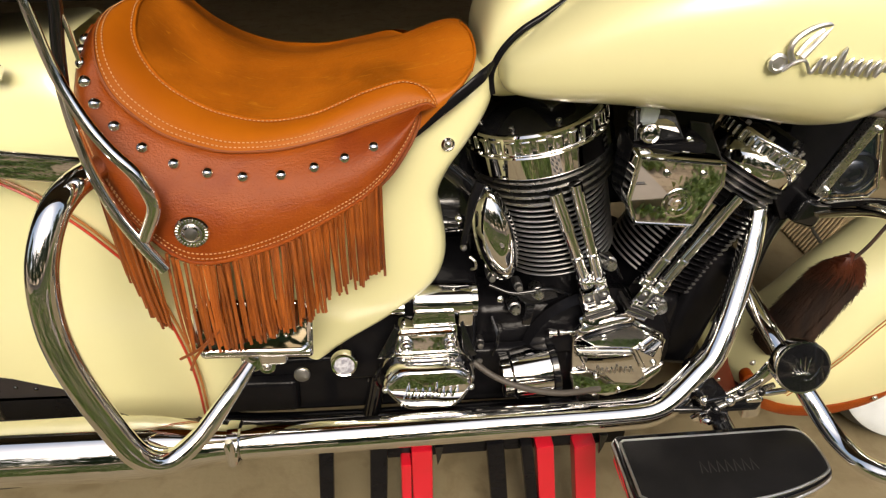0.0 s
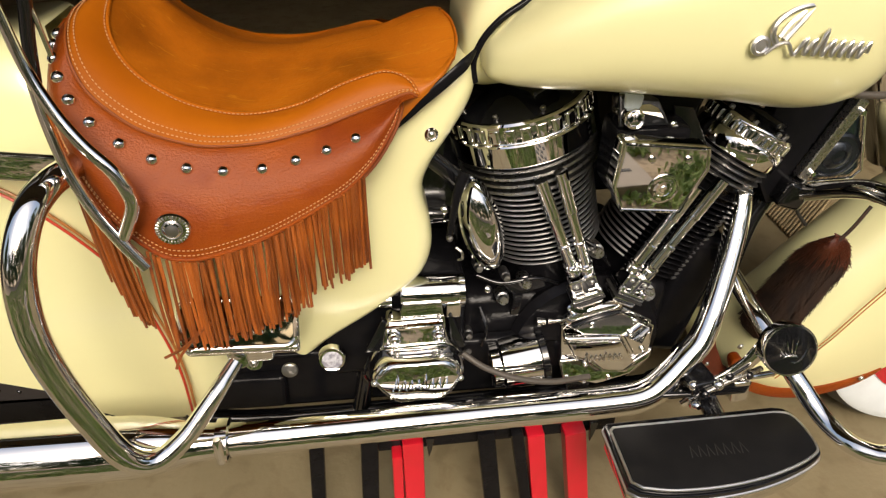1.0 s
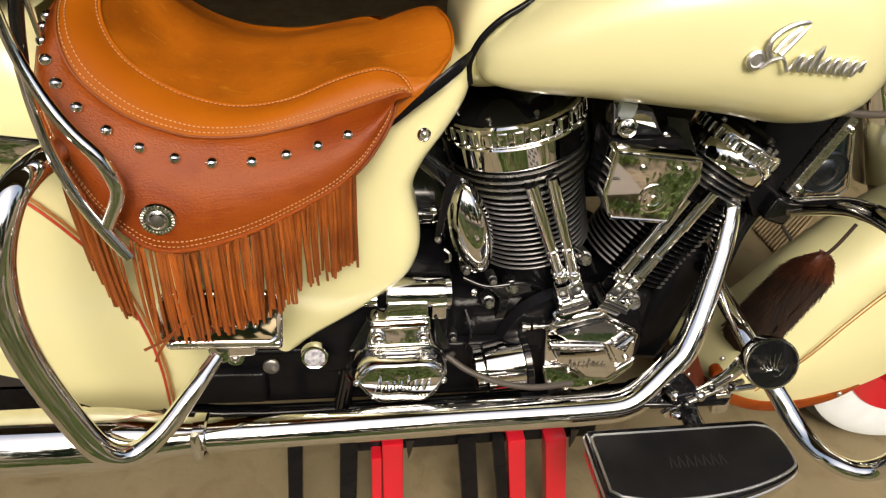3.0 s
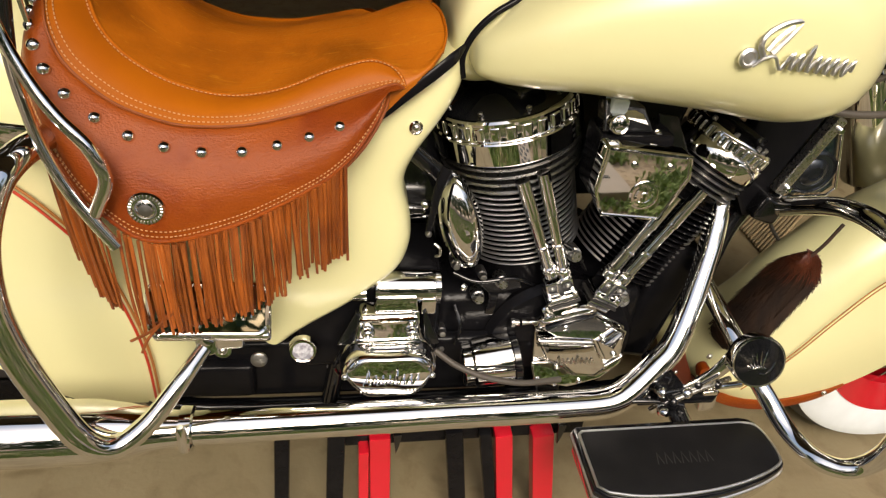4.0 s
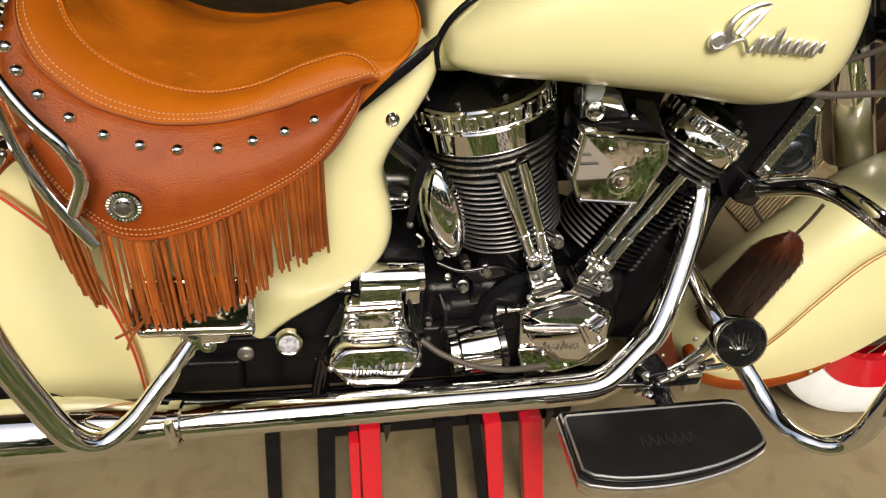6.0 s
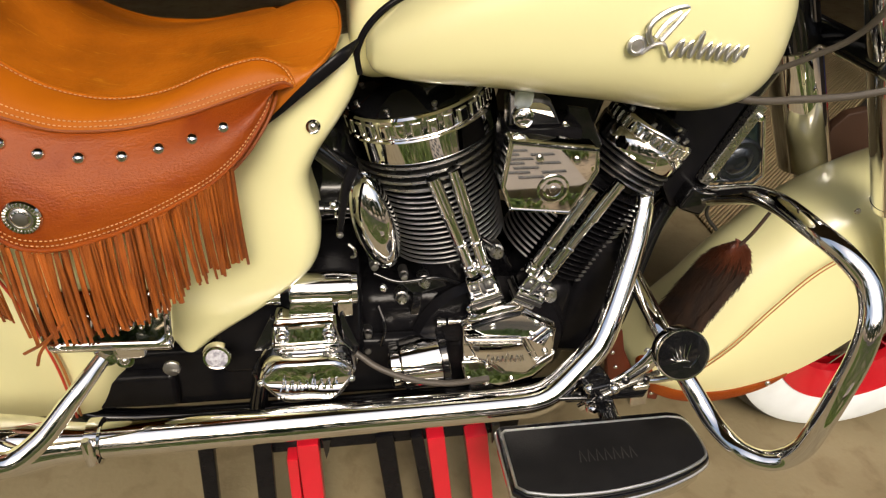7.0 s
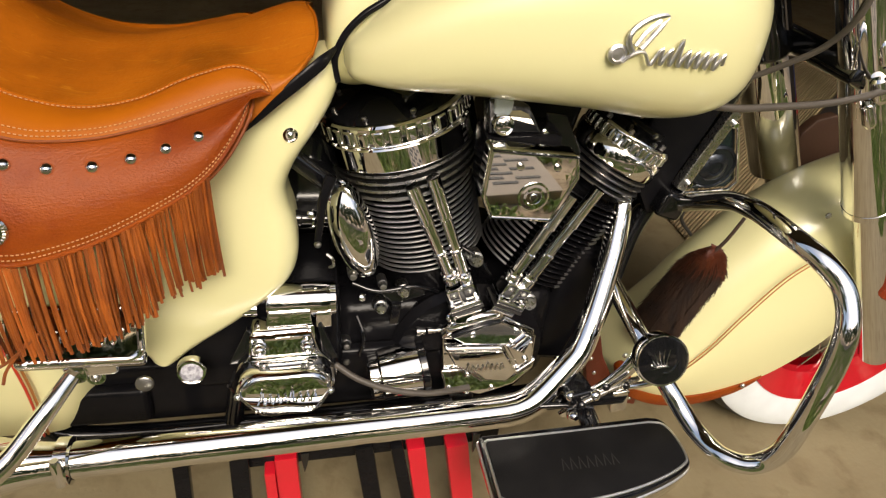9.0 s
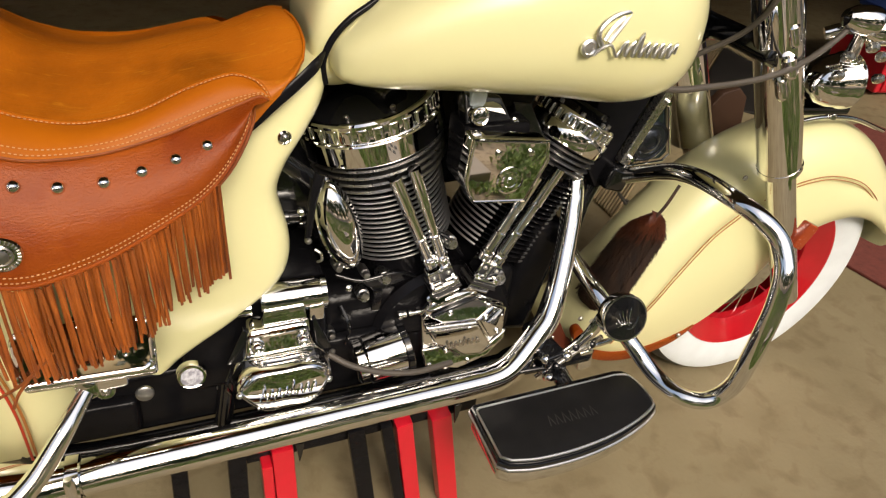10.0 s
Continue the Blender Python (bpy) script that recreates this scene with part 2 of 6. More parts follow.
def pillow(outline, m, depth, flat=0.55, steps=7):
    """An outline (x, y) with a smoothly domed face."""
    n = len(outline)
    cx, cy = sum(p[0] for p in outline) / n, sum(p[1] for p in outline) / n
    ring = [Vector((p.x, p.y, 0)) for p in spline([(x, y, 0) for x, y in outline], 3, True)]
    rows = [[m @ p for p in ring]]
    for k in range(steps + 1):
        a = radians(90 * k / steps)
        s, h = 1 - (1 - flat) * (1 - math.cos(a)), depth * (0.35 + 0.65 * math.sin(a))
        rows.append([m @ Vector((cx + (p.x - cx) * s, cy + (p.y - cy) * s, h)) for p in ring])
    for s in (flat * 0.5, 0.001):
        rows.append([m @ Vector((cx + (p.x - cx) * s, cy + (p.y - cy) * s, depth * (1.0 + 0.05 * (1 - s / flat)))) for p in ring])
    bm = bmesh.new()
    vs = grid(bm, rows, closed=True)
    bm.faces.new(vs[0])
    bm.faces.new(vs[-1])
    return bm


def round_rect(w, h, r, n=5):
    out = []
    for cx, cy, a0 in ((w / 2 - r, h / 2 - r, 0), (-w / 2 + r, h / 2 - r, 90), (-w / 2 + r, -h / 2 + r, 180), (w / 2 - r, -h / 2 + r, 270)):
        for k in range(n):
            a = radians(a0 + 90 * k / (n - 1))
            out.append((cx + r * math.cos(a), cy + r * math.sin(a)))
    return out


SIDE = Matrix(((1, 0, 0, 0), (0, 0, -1, 0), (0, 1, 0, 0), (0, 0, 0, 1)))  # drawing plane x, z; depth towards -y


def facing(x, y, z, turn=0, tip=0):
    """A frame on the bike's near side: its x along the bike, its y up, its z out towards -y."""
    return Matrix.Translation((x, y, z)) @ pose(0, 0, 0, -tip, -turn, 0) @ SIDE


def dome(r, h, m, seg=20):
    return lathe([(r, 0), (r * 0.98, h * 0.25), (r * 0.8, h * 0.65), (r * 0.45, h * 0.93), (0, h)], m, seg)


def hex_bolt(name, x, y, z, r, parent, mat=None, h=0.008):
    b = lathe([(r * 1.25, 0), (r * 1.25, h * 0.25), (r, h * 0.25), (r, h * 0.85), (r * 0.85, h), (0, h)], facing(x, y, z), 12)
    return part(name, b, mat or STEEL, parent, sharp=25)

def plate(name, pts, y, depth, tip, mat, parent, label="", bevel=0.003):
    """A plate drawn in x and z on the near side at depth y, its top leaning back by tip degrees."""
    cx, cz = sum(p[0] for p in pts) / len(pts), sum(p[1] for p in pts) / len(pts)
    c = math.cos(radians(tip))
    return part(name, slab([(x - cx, (z - cz) / c) for x, z in pts], facing(cx, y, cz, 0, tip), depth, bevel, 3), mat, parent, label)


# ---------- the place: a garage mouth with its concrete floor, rough grass outside ----------
CONCRETE = material("brown_grey_concrete", (0.30, 0.242, 0.137), 0.72, second=(0.222, 0.176, 0.093), scale=5.0, mix=0.5, bump=0.5, bump_scale=90, rough_var=0.12, stain=((0.205, 0.155, 0.080), 14.0))
EARTH = material("bare_earth", (0.50, 0.38, 0.24), 0.9, second=(0.28, 0.21, 0.12), scale=9, mix=0.5, bump=0.8, bump_scale=60, stain=((0.22, 0.155, 0.09), 30.0))
GRASS = material("rough_grass", (0.34, 0.42, 0.095), 0.65, second=(0.12, 0.19, 0.035), scale=14, mix=0.5)
PLASTER = material("dark_garage_wall", (0.075, 0.062, 0.050), 0.85, second=(0.05, 0.042, 0.035), scale=1.5, mix=0.7, bump=0.3, bump_scale=60)
TIMBER = material("garage_ceiling_board", (0.10, 0.08, 0.06), 0.8, scale=3, stretch=(0.3, 4, 1))


def quad(name, corners, mat, thick=None, label="", category="", cuts=1):
    b = bmesh.new()
    f = b.faces.new([b.verts.new(c) for c in corners])
    if thick:
        ex = bmesh.ops.extrude_face_region(b, geom=[f])
        bmesh.ops.translate(b, vec=thick, verts=[g for g in ex["geom"] if isinstance(g, bmesh.types.BMVert)])
    return tagged(finish(name, b, mat), label, category, "", "structure")


quad("floor", [(-5, -1.02, 0), (6, -1.02, 0), (6, 4.2, 0), (-5, 4.2, 0)], CONCRETE, (0, 0, -0.12), "brown-grey stained concrete garage floor", "floor")
quad("ground", [(-400, -400, -0.05), (400, -400, -0.05), (400, 400, -0.05), (-400, 400, -0.05)], EARTH, None, "bare earth and rough grass outside the garage", "ground")
X0, X1, Y0, Y1, TOP = -3.2, 5.2, -0.55, 4.2, 2.5
quad("wall_back", [(X0, Y1, 0), (X1, Y1, 0), (X1, Y1, TOP), (X0, Y1, TOP)], PLASTER, (0, 0.15, 0), "dark plain garage back wall", "wall")
quad("wall_left", [(X0, Y0, 0), (X0, Y1, 0), (X0, Y1, TOP), (X0, Y0, TOP)], PLASTER, (-0.15, 0, 0), "dark plain garage side wall", "wall")
quad("wall_right", [(X1, Y0, 0), (X1, Y1, 0), (X1, Y1, TOP), (X1, Y0, TOP)], PLASTER, (0.15, 0, 0), "dark plain garage side wall", "wall")
quad("ceiling", [(X0 - 0.15, Y0, TOP), (X1 + 0.15, Y0, TOP), (X1 + 0.15, Y1 + 0.15, TOP), (X0 - 0.15, Y1 + 0.15, TOP)], TIMBER, (0, 0, 0.15), "dark boarded garage ceiling", "ceiling")
quad("lintel", [(X0 - 0.15, Y0 - 0.12, 2.2), (X1 + 0.15, Y0 - 0.12, 2.2), (X1 + 0.15, Y0 - 0.002, 2.2), (X0 - 0.15, Y0 - 0.002, 2.2)], TIMBER, (0, 0, 0.45), "dark timber beam over the garage opening", "beam")

grass = bmesh.new()
rg = random.Random(4)
for i in range(15000):
    gx, gy = rg.uniform(-3.5, 4.5), -1.06 - 4.5 * rg.random() ** 1.8
    if 0.5 < gx < 1.08 and -1.88 < gy < -1.46:
        continue
    if noise.noise(Vector((gx * 4.2, gy * 4.2, 0))) + 0.6 * noise.noise(Vector((gx * 11, gy * 11, 3))) < -0.22:
        continue
    for k in range(9):
        a, h, lean = rg.uniform(0, 6.28), rg.uniform(0.012, 0.05), rg.uniform(0.012, 0.04)
        p = Vector((gx + rg.uniform(-0.05, 0.05), gy + rg.uniform(-0.05, 0.05), -0.05))
        d = Vector((math.cos(a), math.sin(a), 0))
        w = Vector((-d.y, d.x, 0)) * rg.uniform(0.004, 0.011)
        v = [grass.verts.new(q) for q in (p - w * 0.3, p + w * 0.3, p + w + d * lean * 0.5 + Vector((0, 0, h * 0.8)), p - w + d * lean * 0.5 + Vector((0, 0, h * 0.8)), p + d * lean + Vector((0, 0, h)))]
        grass.faces.new(v[:4])
        grass.faces.new((v[3], v[2], v[4]))
tagged(finish("grass", grass, GRASS), "patchy green grass on bare earth", "grass", "", "stuff")

# an added slab with slots in the grass, for the tan patch mirrored in the air cleaner
slab_ob = tagged(new("reflected_slab"), "added sand-coloured slab with dark slots, for the air cleaner to reflect", "drain cover")
part("slab_body", box((0.50, 0.46, 0.06), pose(0.775, -1.71, -0.025, 0, 0, -2), 0.006, 2), material("sandstone_slab", (0.42, 0.35, 0.27), 0.8, scale=9, bump=0.5), slab_ob)
for r in range(7):
    for c in range(2 + r % 2):
        part("slot", box((0.11, 0.022, 0.004), pose(0.645 + 0.16 * c - 0.05 * (r % 2), -1.585 - 0.045 * r, 0.0065, 0, 0, -2), 0.001, 1), RUBBER, slab_ob, "dark slot")

# trees across the yard, behind the camera
LEAVES = material("tree_leaves", (0.085, 0.13, 0.03), 0.6, second=(0.04, 0.07, 0.015), scale=1.5, mix=0.7)
BARK = material("tree_bark", (0.12, 0.09, 0.06), 0.9, scale=8, bump=0.8, bump_scale=30)
rt = random.Random(11)
for tx, ty, th in ((-7.0, -9.5, 4.6), (-3.4, -10.4, 5.4), (0.4, -9.6, 4.4), (4.2, -10.3, 5.2), (7.8, -9.2, 4.8), (-9.0, -5.0, 5.2), (10.4, -4.6, 5.4)):
    tree = tagged(new("tree"), "leafy green tree standing across the yard", "tree", "trees across the yard")
    tree.location = (tx, ty, -0.05)
    tb = tube(bmesh.new(), spline([(0, 0, 0), (0.05, 0.04, th * 0.25), (-0.05, 0.02, th * 0.55), (0.06, 0, th * 0.85)], 4), [0.22 - 0.014 * k for k in range(13)], 10)
    for k in range(7):
        a, z = rt.uniform(0, 6.28), th * rt.uniform(0.25, 0.7)
        tube(tb, spline([(0, 0, z), (0.6 * math.cos(a), 0.6 * math.sin(a), z + 0.5), (1.4 * math.cos(a), 1.4 * math.sin(a), z + 0.9)], 3), [0.08, 0.07, 0.06, 0.05, 0.04, 0.03, 0.02], 7)
    part("trunk", tb, BARK, tree)
    verts, faces = [], []
    clumps = [(rt.uniform(0, 6.28), rt.uniform(0.3, 2.1), th * rt.uniform(0.12, 1.0)) for _ in range(80)]
    for a, d, z in clumps:
        c = Vector((d * math.cos(a), d * math.sin(a), z))
        for _ in range(60):
            p = c + Vector((rt.gauss(0, 0.32), rt.gauss(0, 0.32), rt.gauss(0, 0.28)))
            u = Vector((rt.gauss(0, 1), rt.gauss(0, 1), rt.gauss(0, 1))).normalized() * rt.uniform(0.10, 0.20)
            w = u.cross(Vector((rt.gauss(0, 1), rt.gauss(0, 1), rt.gauss(0, 1)))).normalized() * 0.085
            n0 = len(verts)
            verts += [p - u, p + w, p + u, p - w]
            faces.append((n0, n0 + 1, n0 + 2, n0 + 3))
    me = bpy.data.meshes.new("crown")
    me.from_pydata(verts, [], faces)
    me.materials.append(LEAVES)
    cr = new("crown", me)
    cr.parent = tree

# ---------- the motorcycle ----------
bike = tagged(new("motorcycle"), "cream cruiser motorcycle with fringed tan leather seat, on a red lift", "motorcycle")

# ----- seat -----
# lines over the seat from rear middle to nose, on the near side
RIDGE = [(-0.290, 0.0, 1.016), (-0.265, 0, 0.998), (-0.235, 0, 0.972), (-0.205, 0, 0.950), (-0.17, 0, 0.934), (-0.11, 0, 0.928), (-0.05, 0, 0.934), (0.004, 0, 0.945), (0.055, 0, 0.958), (0.095, 0, 0.965), (0.112, 0, 0.962)]
DISH = [(-0.292, 0.0, 1.020), (-0.300, -0.060, 1.015), (-0.299, -0.100, 1.004), (-0.296, -0.125, 0.988), (-0.285, -0.145, 0.967), (-0.266, -0.160, 0.946), (-0.239, -0.168, 0.926), (-0.200, -0.172, 0.906), (-0.145, -0.171, 0.893), (-0.084, -0.168, 0.900), (-0.026, -0.162, 0.922), (0.017, -0.158, 0.9335), (0.034, -0.1585, 0.934), (0.050, -0.161, 0.929), (0.0585, -0.166, 0.9225), (0.064, -0.171, 0.915), (0.0675, -0.176, 0.905)]
WELT = [(-0.316, 0.0, 1.006), (-0.324, -0.060, 1.011), (-0.330, -0.110, 1.012), (-0.330, -0.150, 1.005), (-0.326, -0.180, 0.991), (-0.321, -0.196, 0.970), (-0.309, -0.207, 0.944), (-0.286, -0.216, 0.921), (-0.257, -0.223, 0.901), (-0.220, -0.226, 0.886), (-0.185, -0.225, 0.877), (-0.124, -0.216, 0.874), (-0.060, -0.203, 0.883), (-0.026, -0.196, 0.8915), (0.007, -0.189, 0.900), (0.036, -0.183, 0.908), (0.054, -0.179, 0.9125), (0.0655, -0.178, 0.907)]
EDGE = [(-0.392, 0.0, 0.968), (-0.384, -0.060, 0.966), (-0.374, -0.120, 0.953), (-0.358, -0.200, 0.909), (-0.309, -0.265, 0.828), (-0.260, -0.280, 0.769), (-0.222, -0.280, 0.755), (-0.174, -0.275, 0.761), (-0.117, -0.266, 0.778), (-0.038, -0.250, 0.815), (-0.002, -0.238, 0.842), (0.019, -0.226, 0.866), (0.034, -0.212, 0.888), (0.040, -0.198, 0.901), (0.040, -0.186, 0.907)]
NS = 60


def line(ctrl, n=NS):
    return even(spline(ctrl, 8), n)


TOP_EDGE = DISH[:12] + [(0.043, -0.154, 0.926), (0.068, -0.158, 0.918), (0.094, -0.152, 0.923), (0.115, -0.134, 0.936), (0.1235, -0.10, 0.950), (0.1225, -0.05, 0.961), (0.116, -0.008, 0.962)]
ridge, dish, welt, edge, top_edge = line(RIDGE), line(DISH), line(WELT), line(EDGE), line(TOP_EDGE)


def far(p):
    """The same point of the seat on its far side, which slopes away at the nose."""
    t = min(1.0, max(0.0, (p.x + 0.16) / 0.18))
    return Vector((p.x, -p.y, p.z - (0.012 + 0.014 * t * t * (3 - 2 * t)) * min(1.0, abs(p.y) / 0.15)))


def both(rows):
    """Rows from the middle to the near side, carried on to the far side."""
    return [[far(p) for p in reversed(r[1:])] + list(r) for r in rows]


def bulge(a, b, t, out):
    p = a.lerp(b, t)
    return p + Vector(out) * math.sin(math.pi * t)


bm = bmesh.new()
rows = []
for i in range(NS):
    dip = Vector((0, 0, np.interp(i / NS, [0, 0.6, 0.75, 0.9, 1], [-0.006, -0.006, 0.002, 0.006, 0.001])))
    rows.append([bulge(ridge[i], top_edge[i], k / 10, dip) for k in range(11)])
grid(bm, both(rows))
bmesh.ops.remove_doubles(bm, verts=bm.verts, dist=0.0005)
inner = [v for v in bm.verts if not v.is_boundary and v.co.y > -0.13]
for _ in range(14):
    bmesh.ops.smooth_vert(bm, verts=inner, factor=0.5, use_axis_x=True, use_axis_y=True, use_axis_z=True)
seat = part("seat", bm, SUEDE, bike, "worn tan leather solo saddle with studded fringed skirt", sharp=60)
bm = bmesh.new()
grid(bm, [[bulge(dish[i], welt[i], k / 6, (0, -0.003, 0.006)) for k in range(7)] for i in range(NS)])
grid(bm, [[far(p) for p in [bulge(dish[i], welt[i], k / 6, (0, -0.003, 0.006)) for k in range(7)]] for i in range(NS)])
part("seat_band", bm, TAN, seat, "smooth light tan leather band", sharp=60)
nose_top = line([(0.012, -0.150, 0.929), (0.043, -0.156, 0.931), (0.068, -0.160, 0.924), (0.094, -0.151, 0.929), (0.114, -0.133, 0.942)], 20)
nose_low = line([(0.006, -0.180, 0.846), (0.036, -0.181, 0.870), (0.067, -0.176, 0.899), (0.098, -0.161, 0.922), (0.117, -0.136, 0.937)], 20)
part("nose_side", grid_of([[bulge(nose_top[i], nose_low[i], k / 6, (0, -0.005, 0.002)) for k in range(7)] for i in range(20)]), SUEDE, seat, "tan leather side of the saddle nose", sharp=60)
part("nose_seam", tube(bmesh.new(), [p + Vector((0.001, 0, 0.001)) for p in line(TOP_EDGE[15:], 16)], 0.0022, 8), TAN, seat, "stitched nose seam")
skirt_bulge = (-0.004, -0.016, 0.004)


def on_skirt(s, t, lift=0.0):
    i = min(int(s), NS - 2)
    p = bulge(welt[i].lerp(welt[i + 1], s - i), edge[i].lerp(edge[i + 1], s - i), t, skirt_bulge)
    return p + Vector((-0.2, -1, 0.25)).normalized() * lift


bm = bmesh.new()
for s in (1, -1):
    outer = [[on_skirt(i, k / 12) for k in range(13)] for i in range(NS)]
    rows = [r + [q + Vector((0, 0.006, 0)) for q in reversed(r)] for r in outer]
    grid(bm, [[p if s == 1 else far(p) for p in r] for r in rows], closed=True)
part("skirt", bm, SKIRT, seat, "red-brown pebbled leather seat skirt", sharp=50)
for name, lined, r, mat, lab in (("piping", dish, 0.0024, TAN, "rolled tan leather piping"), ("welt", welt, 0.0018, PIPING, "cut edge of the leather band"), ("skirt_binding", edge, 0.0026, SKIRT, "rolled leather edge"), ("skirt_lining", [p + Vector((0.005, 0.009, -0.004)) for p in edge], 0.0026, PIPING, "edge of the leather lining behind the skirt")):
    part(name, tube(bmesh.new(), [p + Vector((0, -0.001, 0.001)) for p in lined], r, 8), mat, seat, lab)


def stitches(lined, gap=0.0052, size=0.0034, r=0.0007):
    b = bmesh.new()
    total = sum((q - p).length for p, q in zip(lined, lined[1:]))
    pts = even(lined, int(total / gap) * 2 + 1)
    for a, c in zip(pts[::2], pts[1::2]):
        tube(b, [a, a.lerp(c, size / max(1e-6, (c - a).length * 2) * 1.6)], r, 5)
    return b


for lined in ([bulge(dish[i], welt[i], 0.06, (0, -0.003, 0.006)) + Vector((0, -0.002, 0.002)) for i in range(NS)],
              [bulge(dish[i], welt[i], 0.80, (0, -0.003, 0.006)) + Vector((0, 0, 0.0015)) for i in range(NS)],
              [bulge(dish[i], welt[i], 0.93, (0, -0.003, 0.006)) + Vector((0, 0, 0.0025)) for i in range(NS)],
              [on_skirt(i, 0.90, 0.0012) for i in range(2, NS)], [on_skirt(i, 0.95, 0.0012) for i in range(2, NS)]):
    part("stitching", stitches(lined), THREAD, seat, "cream thread stitching")
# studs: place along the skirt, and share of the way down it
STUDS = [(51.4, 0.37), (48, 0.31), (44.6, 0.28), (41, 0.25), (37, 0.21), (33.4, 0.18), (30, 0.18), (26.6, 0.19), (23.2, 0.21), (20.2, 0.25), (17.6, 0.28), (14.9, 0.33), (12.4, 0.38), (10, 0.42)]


def skirt_normal(s, t):
    n = (on_skirt(s + 1, t) - on_skirt(s - 1, t)).cross(on_skirt(s, t + 0.05) - on_skirt(s, t - 0.05)).normalized()
    return -n if n.y > 0 else n


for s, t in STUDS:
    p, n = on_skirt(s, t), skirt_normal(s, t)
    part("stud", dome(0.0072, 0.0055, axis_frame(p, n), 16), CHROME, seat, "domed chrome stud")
m = axis_frame(on_skirt(32.4, 0.69), skirt_normal(32.4, 0.69) + Vector((0, -0.6, -0.1)))
m = m @ Matrix.Scale(0.80, 4)
part("concho", lathe([(0.025, 0), (0.026, 0.002), (0.024, 0.005), (0.0185, 0.0055), (0.0175, 0.004), (0.016, 0.004), (0.0155, 0.0055), (0.012, 0.0075), (0.006, 0.0095), (0, 0.010)], m, 40), CHROME, seat, "round chrome concho with ridged rim")
part("concho_centre", lathe([(0.0150, 0.004), (0.0150, 0.0066), (0.0135, 0.0074), (0.0125, 0.0066), (0.0110, 0.0066), (0.0090, 0.0098), (0.005, 0.0108), (0, 0.0110)], m, 32), CASEBOLT, seat, "dull embossed centre")
bm = bmesh.new()
for k in range(28):
    a = 2 * math.pi * k / 28
    box((0.0045, 0.0016, 0.002), m @ pose(0.0215 * math.cos(a), 0.0215 * math.sin(a), 0.0058, 0, 0, math.degrees(a)), 0.0004, 1, bm)
part("concho_rim", bm, STEEL, seat, "ridged rim")

# fringe: each strand a thin leather lace
FRINGE_END = [(-0.385, 0.735), (-0.358, 0.714), (-0.337, 0.683), (-0.322, 0.653), (-0.300, 0.642), (-0.269, 0.624), (-0.21, 0.621), (-0.175, 0.626), (-0.131, 0.642), (-0.071, 0.672), (-0.014, 0.688)]
rf = random.Random(7)
count = 230
run = [p for p in even(edge, 400) if p.x < -0.004 and p.y < -0.19]
for k in range(count):
    p = run[int(k / (count - 1) * (len(run) - 1))] + Vector((0, rf.uniform(-0.006, 0.006), 0.0))
    if (-0.300 < p.x < -0.268 and rf.random() < 0.86) or (-0.268 < p.x < -0.220 and rf.random() < 0.45) or rf.random() < 0.10:
        continue
    zz = np.interp(p.x, [a for a, _ in FRINGE_END], [b for _, b in FRINGE_END]) + rf.uniform(-0.007, 0.012)
    drop = p.z - zz
    sway, bow = rf.gauss(-0.002, 0.0022), rf.uniform(-0.0022, 0.0022)
    if p.x < -0.29:
        sway += 0.004 * rf.random()
    pts = [p + Vector((sway * t ** 1.5 + bow * math.sin(3.1 * t), -0.002 - 0.004 * math.sin(math.pi * t) + 0.014 * t * (1 if p.x > -0.09 else (-0.3 if p.x > -0.28 else 0.6)), -drop * t)) for t in (0, 0.25, 0.5, 0.75, 1)]
    part("fringe_strand", tube(bmesh.new(), spline(pts, 3), rf.uniform(0.0019, 0.0026), 6, True, 0.55, (0.9 * rf.uniform(-1, 1), 1, 0)), FRINGE, seat, sharp=30)
for a, b_, c in (((-0.215, -0.290, 0.665), (-0.255, -0.292, 0.628), (-0.287, -0.287, 0.606)), ((-0.225, -0.290, 0.66), (-0.262, -0.292, 0.615), (-0.277, -0.287, 0.585))):
    part("fringe_strand", tube(bmesh.new(), spline([a, b_, c], 4), 0.0022, 6, True, 0.6), FRINGE, seat)

# ----- fuel tank -----
TANK = [  # x, bottom, top, outer y, inner y
    (0.157, 0.918, 0.938, -0.120, -0.095), (0.167, 0.904, 0.957, -0.148, -0.075), (0.197, 0.899, 0.985, -0.176, -0.055), (0.241, 0.897, 1.020, -0.203, -0.035), (0.303, 0.895, 1.060, -0.226, -0.02),
    (0.380, 0.888, 1.090, -0.244, -0.01), (0.460, 0.879, 1.105, -0.256, 0.0), (0.540, 0.866, 1.105, -0.262, 0.0), (0.600, 0.865, 1.095, -0.256, 0.0), (0.650, 0.874, 1.075, -0.232, 0.0),
    (0.685, 0.900, 1.045, -0.190, -0.01), (0.705, 0.940, 1.005, -0.130, -0.03)]


